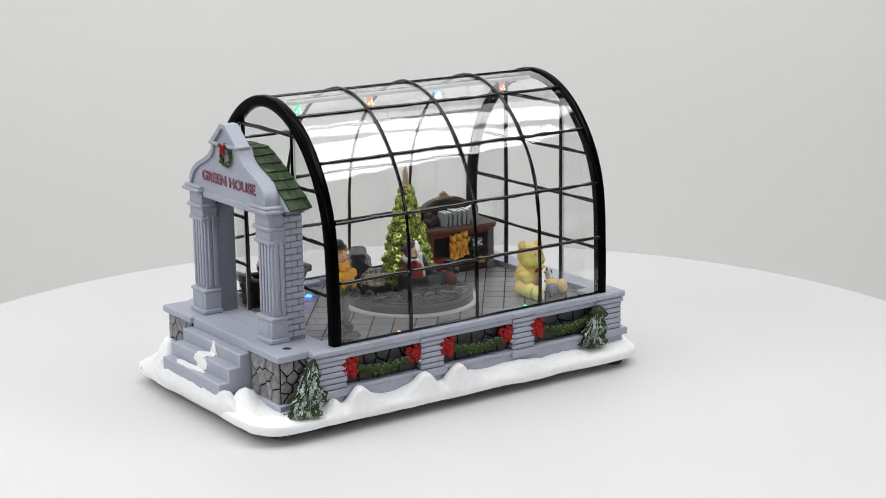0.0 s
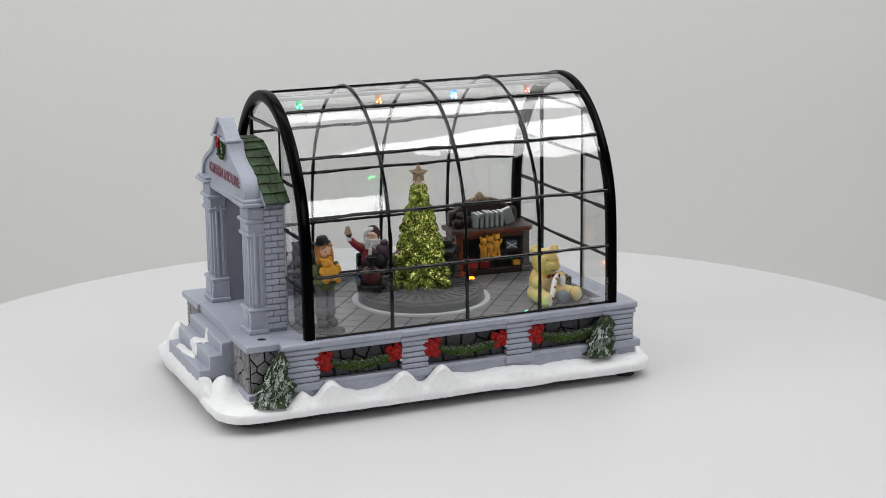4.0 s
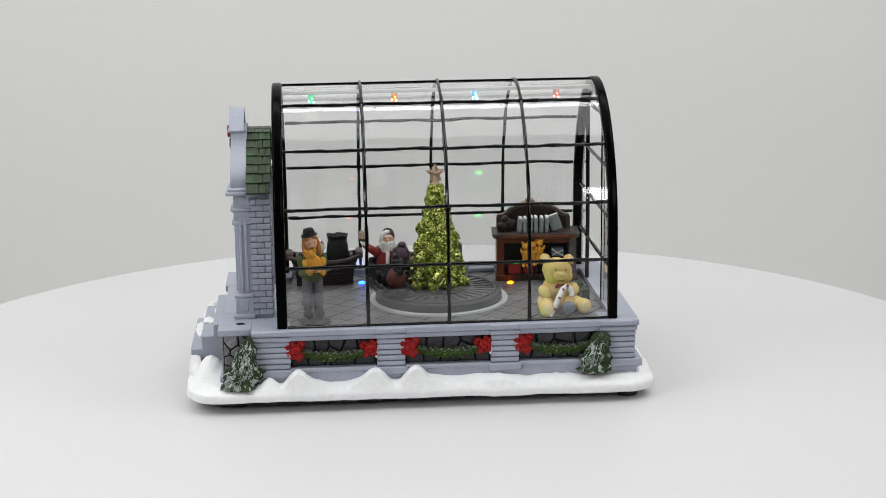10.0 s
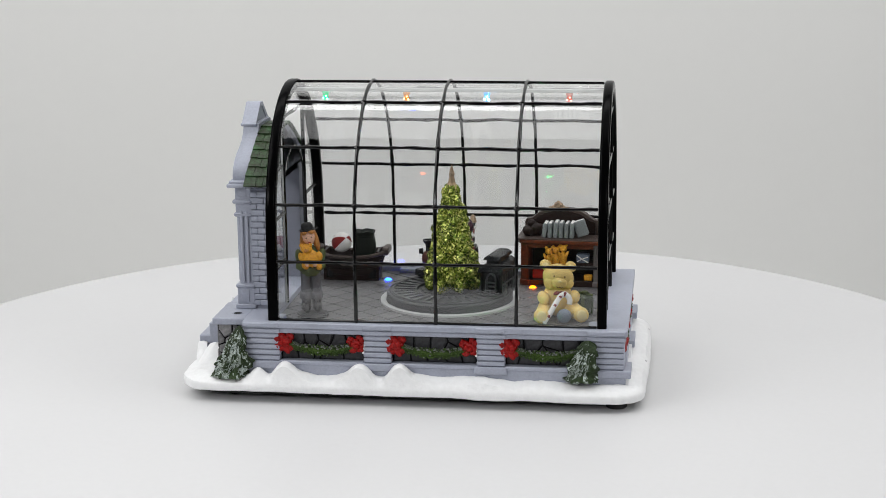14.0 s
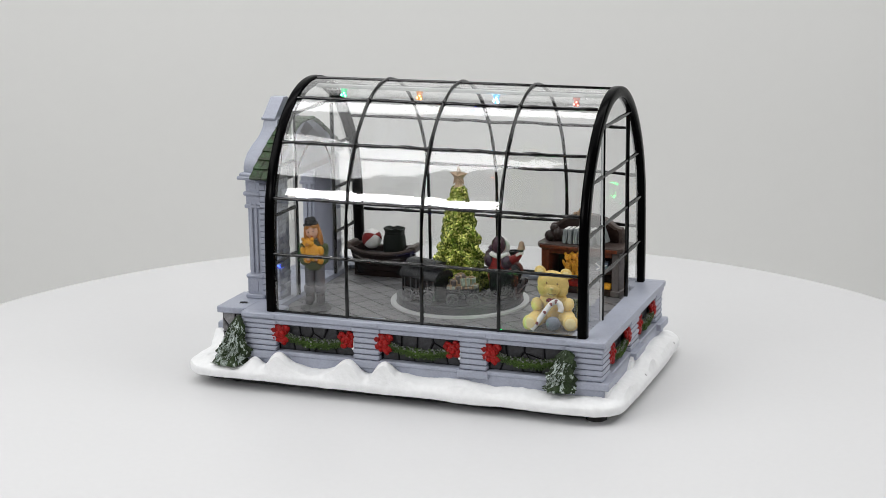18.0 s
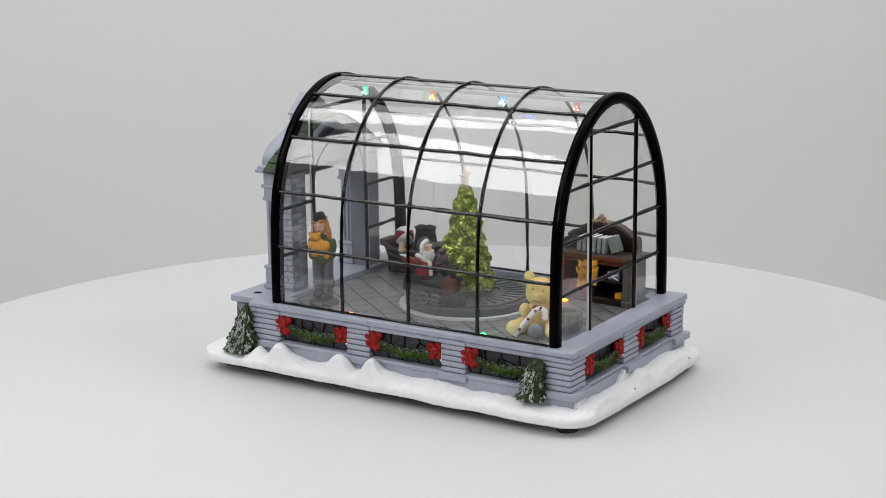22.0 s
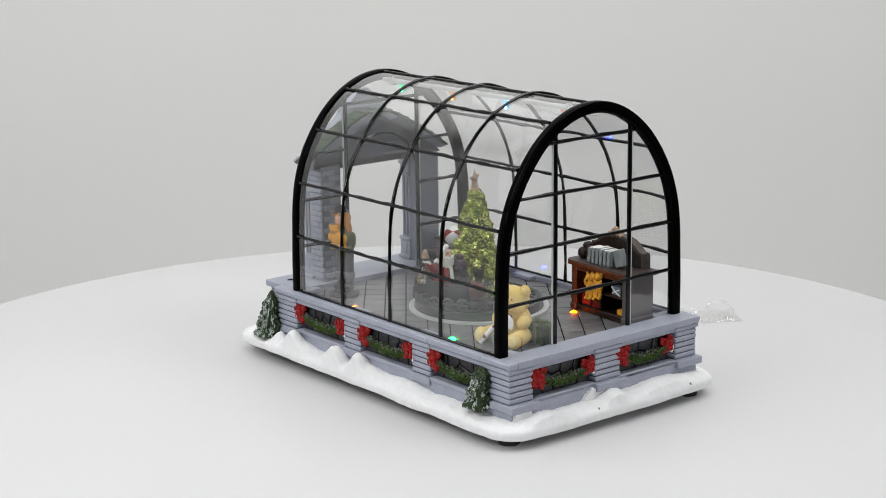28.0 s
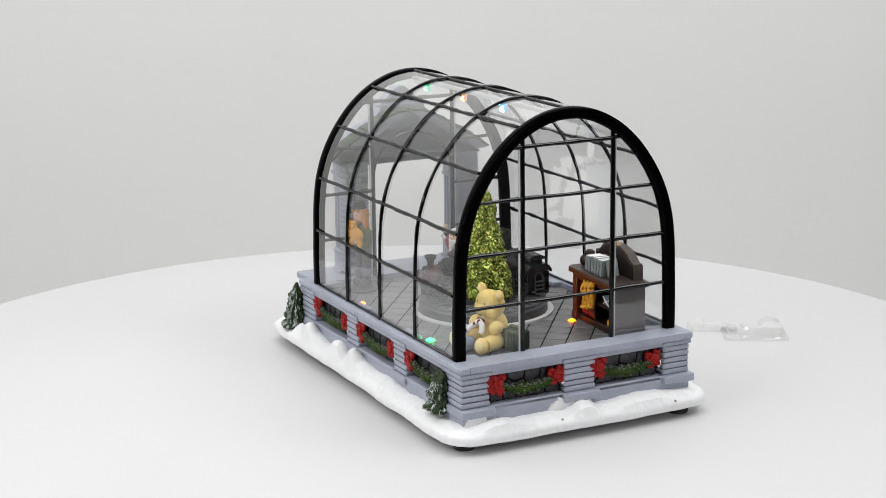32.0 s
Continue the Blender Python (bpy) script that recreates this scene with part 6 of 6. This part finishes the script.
        part("parcel", box, [(PARCEL, STAR), (STAR, PARCEL), (WOOD_GREY, STAR)][k], wagon, at=Matrix.Translation(Vector((x, y, z)) * MM) @ Euler((rnd.uniform(-0.25, 0.25), rnd.uniform(-0.25, 0.25), rnd.uniform(-0.6, 0.6))).to_matrix().to_4x4())
    wheels(wagon, (-5.6, 5.6))
    # closed van at the tail, with a clerestory and overhanging eaves
    hood = [(-5.6, 3.0), (-5.8, 8.5), (-5.8, 14.2), (5.8, 14.2), (5.8, 8.5), (5.6, 3.0)]
    van = part("tail_van", Shape().prism(hood, "x", -11.0, 11.0), IRON, t, "dark closed van with a curved roof", at=on_track(-37, TRACK, 6.2), smooth=40)
    roof = [(7.4, 13.4), (7.2, 15.2), (6.0, 17.0), (3.6, 18.4), (-3.6, 18.4), (-6.0, 17.0), (-7.2, 15.2), (-7.4, 13.4), (-6.0, 13.8), (-4.6, 14.6), (4.6, 14.6), (6.0, 13.8)]
    part("roof", Shape().prism(roof, "x", -13.0, 13.0), IRON, van, "dark curved roof", smooth=40)
    part("clerestory", Shape().prism([(-3.6, 18.2), (-3.4, 20.6), (3.4, 20.6), (3.6, 18.2)], "x", -9.0, 9.0).prism([(4.8, 20.4), (4.4, 21.8), (2.4, 22.8), (-2.4, 22.8), (-4.4, 21.8), (-4.8, 20.4)], "x", -10.4, 10.4), IRON, van, "raised roof ridge", smooth=40)
    for x in (-8.0, -4.0, 0, 4.0, 8.0):
        for y in (-5.9, 5.9):
            frame_box = Shape().box(x - 1.5, x + 1.5, y - 0.25, y + 0.25, 8.4, 12.6, c=0.1)
            part("van_window", frame_box, CHARCOAL, van)
    for y in (-6.1, 6.1):
        trim = Shape().box(-11.2, 11.2, y - 0.35, y + 0.35, 6.6, 7.6, c=0.2).box(-11.2, 11.2, y - 0.35, y + 0.35, 3.0, 3.9, c=0.2)
        for x in (-10.2, -6.0, -2.0, 2.0, 6.0, 10.2):
            trim.box(x - 0.4, x + 0.4, y - 0.3, y + 0.3, 3.2, 13.6, c=0.15)
        part("side_trim", trim, TRACK_GREY, van)
    arch_door = [(-2.8, 3.4), (-2.8, 11.4), (-2.0, 13.0), (0, 13.8), (2.0, 13.0), (2.8, 11.4), (2.8, 3.4)]
    part("van_door", Shape().strip(arch_door, [(y * 0.74, 3.4 + (z - 3.4) * 0.9) for y, z in arch_door], "x", -11.7, -10.9), TRACK_GREY, van, "arched end door", smooth=0)
    for k in range(4):
        part("door_step", Shape().box(-13.2, -11.4, -2.4, 2.4, 1.6 + k * 2.2, 2.3 + k * 2.2, c=0.1), TRACK_GREY, van)
    for y in (-2.7, 2.7):
        part("ladder_post", Shape().tube([(-12.4, y, 1.2), (-12.4, y, 10.4)], 0.4, 6), TRACK_GREY, van)
    for y in (-5.6, 5.6):
        part("corner_post", Shape().tube([(-11.6, y, 3), (-12.0, y, 13.6)], 0.55, 6), IRON, van)
    part("end_platform", Shape().box(-13.0, -11.0, -5.6, 5.6, 2.2, 3.2, c=0.3).box(11.0, 13.0, -5.6, 5.6, 2.2, 3.2, c=0.3), IRON, van)
    wheels(van, (-7.2, 7.2))
    for a in (27, -15):
        part("coupling", Shape().box(-3.0, 3.0, -0.8, 0.8, 3.4, 4.6, c=0.3), IRON, t, at=on_track(a - 3, TRACK, 6.2))
    # fir with tinsel: drooping boughs of foil shards
    rnd = random.Random(2)
    fir = Shape()
    tiers = 11
    for k in range(tiers):
        low, high = 0.2 + k * 5.05, 8.2 + k * 5.05
        r = 2.4 + 12.2 * (1 - k / tiers) ** 0.78
        inner = 0.66 * r
        lobes, phase = max(4, int(r * 0.55)), rnd.uniform(0, 6.3)
        cols, rings = max(48, int(r * 8)), 14

        def skin(a, v):
            """A bulging skirt: v runs from the top down and in under the edge."""
            q = v * math.pi * 0.80
            out = inner * (1 - v) * 0.9 + (r - inner * (1 - v) * 0.9) * math.sin(q) ** 0.7 if v > 0 else inner * 0.9
            out *= 1 + (0.19 * math.cos(lobes * a + phase) + 0.09 * math.cos((lobes + 3) * a + k)) * min(1, v * 2)
            at = Vector((out * math.cos(a), out * math.sin(a), high + (low - high) * (0.5 - 0.5 * math.cos(q)) / 0.905 - 1.1 * math.cos(lobes * a + phase) * v))
            puff = 0.9 * noise.noise(at * 0.42 + Vector((0, 0, 3))) + 0.55 * noise.noise(at * 0.95)
            return at + Vector((math.cos(a) * puff, math.sin(a) * puff, 0.6 * noise.noise(at * 0.7)))
        verts = [skin(2 * math.pi * i / cols, j / rings) for j in range(rings + 1) for i in range(cols)]
        fir.add(verts, [(j * cols + i, j * cols + (i + 1) % cols, (j + 1) * cols + (i + 1) % cols, (j + 1) * cols + i) for j in range(rings) for i in range(cols)])
        for i in range(int(22 * r)):
            q = skin(rnd.uniform(0, 6.3), rnd.uniform(0.2, 0.95))
            fir.shard(q.x, q.y, q.z, rnd.uniform(0.22, 0.5), rnd)
    fir.lathe([(6.0, 0), (8.0, 3), (7.4, 18), (5.6, 34), (3.6, 48), (1.4, 58)], 18, mat=1)
    tree = part("tinsel_fir", fir, [TINSEL, FIR], t, "fir of glittering gold-green tinsel", at=(1.6, 0, 6.6), smooth=40)
    star = Shape()
    tips = []
    for i in range(10):
        a, r = math.pi / 2 + math.pi * i / 5, 5.8 if i % 2 == 0 else 2.9
        tips.append((r * math.cos(a), 0, r * math.sin(a)))
    star.add(tips + [(0, -1.7, 0), (0, 1.7, 0)], [(i, (i + 1) % 10, 10) for i in range(10)] + [((i + 1) % 10, i, 11) for i in range(10)])
    star.lathe([(3.2, -8.8), (2.9, -6.4), (2.0, -4.4), (1.7, -2.6), (1.0, -1.0)], 12, rough=0.08)
    part("star", star, STAR, tree, "bronze star", at=Matrix.Translation(Vector((0.3, 0, 64.4)) * MM) @ Matrix.Rotation(radians(66.5), 4, "Z"), smooth=0)
    return t


def build_floor_ring():
    ring = part("platform_ring", Shape().strip([(38.6 * math.cos(a), 38.6 * math.sin(a)) for a in [2 * math.pi * i / 80 for i in range(80)]],
                                               [(35.6 * math.cos(a), 35.6 * math.sin(a)) for a in [2 * math.pi * i / 80 for i in range(80)]], "z", 0, 1.1, closed=True), RAIL_STRIP, None)
    tagged(ring, "white ring on the floor round the toy train platform", "ring")
    RIDERS.append((ring, (HUB[0], HUB[1], INNER + 0.28), 0))


def build_packing_sheets():
    """Two flat clear plastic packing sheets with moulded bumps, lying on the turntable."""
    for x, y, rz, wide, deep in ((-14, 3, 14, 15, 9), (13, -2, 20, 19, 13)):
        t = thing("packing_sheet", "flat clear moulded plastic packing sheet lying on the white turntable", "packing sheet", "packing sheets on the turntable")
        n = 22
        verts, faces = [], []
        for j in range(n + 1):
            for i in range(n + 1):
                u, v = (i / n - 0.5) * 2, (j / n - 0.5) * 2
                z = 0.9 + 5.7 * max(0, noise.noise(Vector((u * 2.1 + x, v * 1.7, 2)))) * (1 - u ** 4) * (1 - v ** 4) + (1.8 if abs(abs(u) - 0.45) < 0.10 and abs(v) < 0.7 else 0)
                verts.append((u * wide, v * deep, z))
        for j in range(n):
            for i in range(n):
                k = j * (n + 1) + i
                faces.append((k, k + 1, k + n + 2, k + n + 1))
        part("moulding", Shape().add(verts, faces), CLEAR_BOX, t, "raised clear bumps", smooth=30)
        part("sheet", Shape().box(-wide, wide, -deep, deep, 0, 0.8, c=0.2), CLEAR_BOX, t)
        if wide > 16:
            arcs = [[(r * math.cos(a), 2.6 + (r - 1.5) * math.sin(a)) for a in [math.pi * i / 12 for i in range(13)]] for r in (8.0, 7.2)]
            part("arched_lip", Shape().strip(*arcs, "y", -5, 5), CLEAR_BOX, t, "curled clear lip", at=(9.6, 2.9, 0), smooth=40)
        a = radians(40)
        RIDERS.append((t, (-2 + x * math.cos(a) - y * math.sin(a), 202 + x * math.sin(a) + y * math.cos(a), 0.02), 40 + rz))


build_studio()
build_turntable()
build_ornament()
ROUNDABOUT = build_roundabout()
build_floor_ring()
build_bear()
build_girl()
build_cabinet()
build_trough()
build_packing_sheets()

SPIN_AT, SPIN_RATE = (16.0, 140.9), 62.6   # roundabout: seconds, world angle; degrees a second


def carried(place, own, t):
    a = Matrix.Rotation(radians(turn(t)), 4, "Z")
    return a @ Matrix.Translation((Vector(place) + Vector(STANDS_AT)) * MM) @ Matrix.Rotation(radians(own), 4, "Z")


def motions():
    """The turntable carries all that stands on it; the roundabout turns on its own as well."""
    for ob, place, own in RIDERS:
        walk(ob, [(t, carried(place, own, t)) for t in range(0, 33)])
    rows = []
    for k in range(0, 129):
        t = k * 0.25
        spot = carried((HUB[0], HUB[1], INNER + 0.3), 0, t).translation
        rows.append((t, Matrix.Translation(spot) @ Matrix.Rotation(radians(SPIN_AT[1] + SPIN_RATE * (t - SPIN_AT[0])), 4, "Z")))
    walk(ROUNDABOUT, rows)


motions()
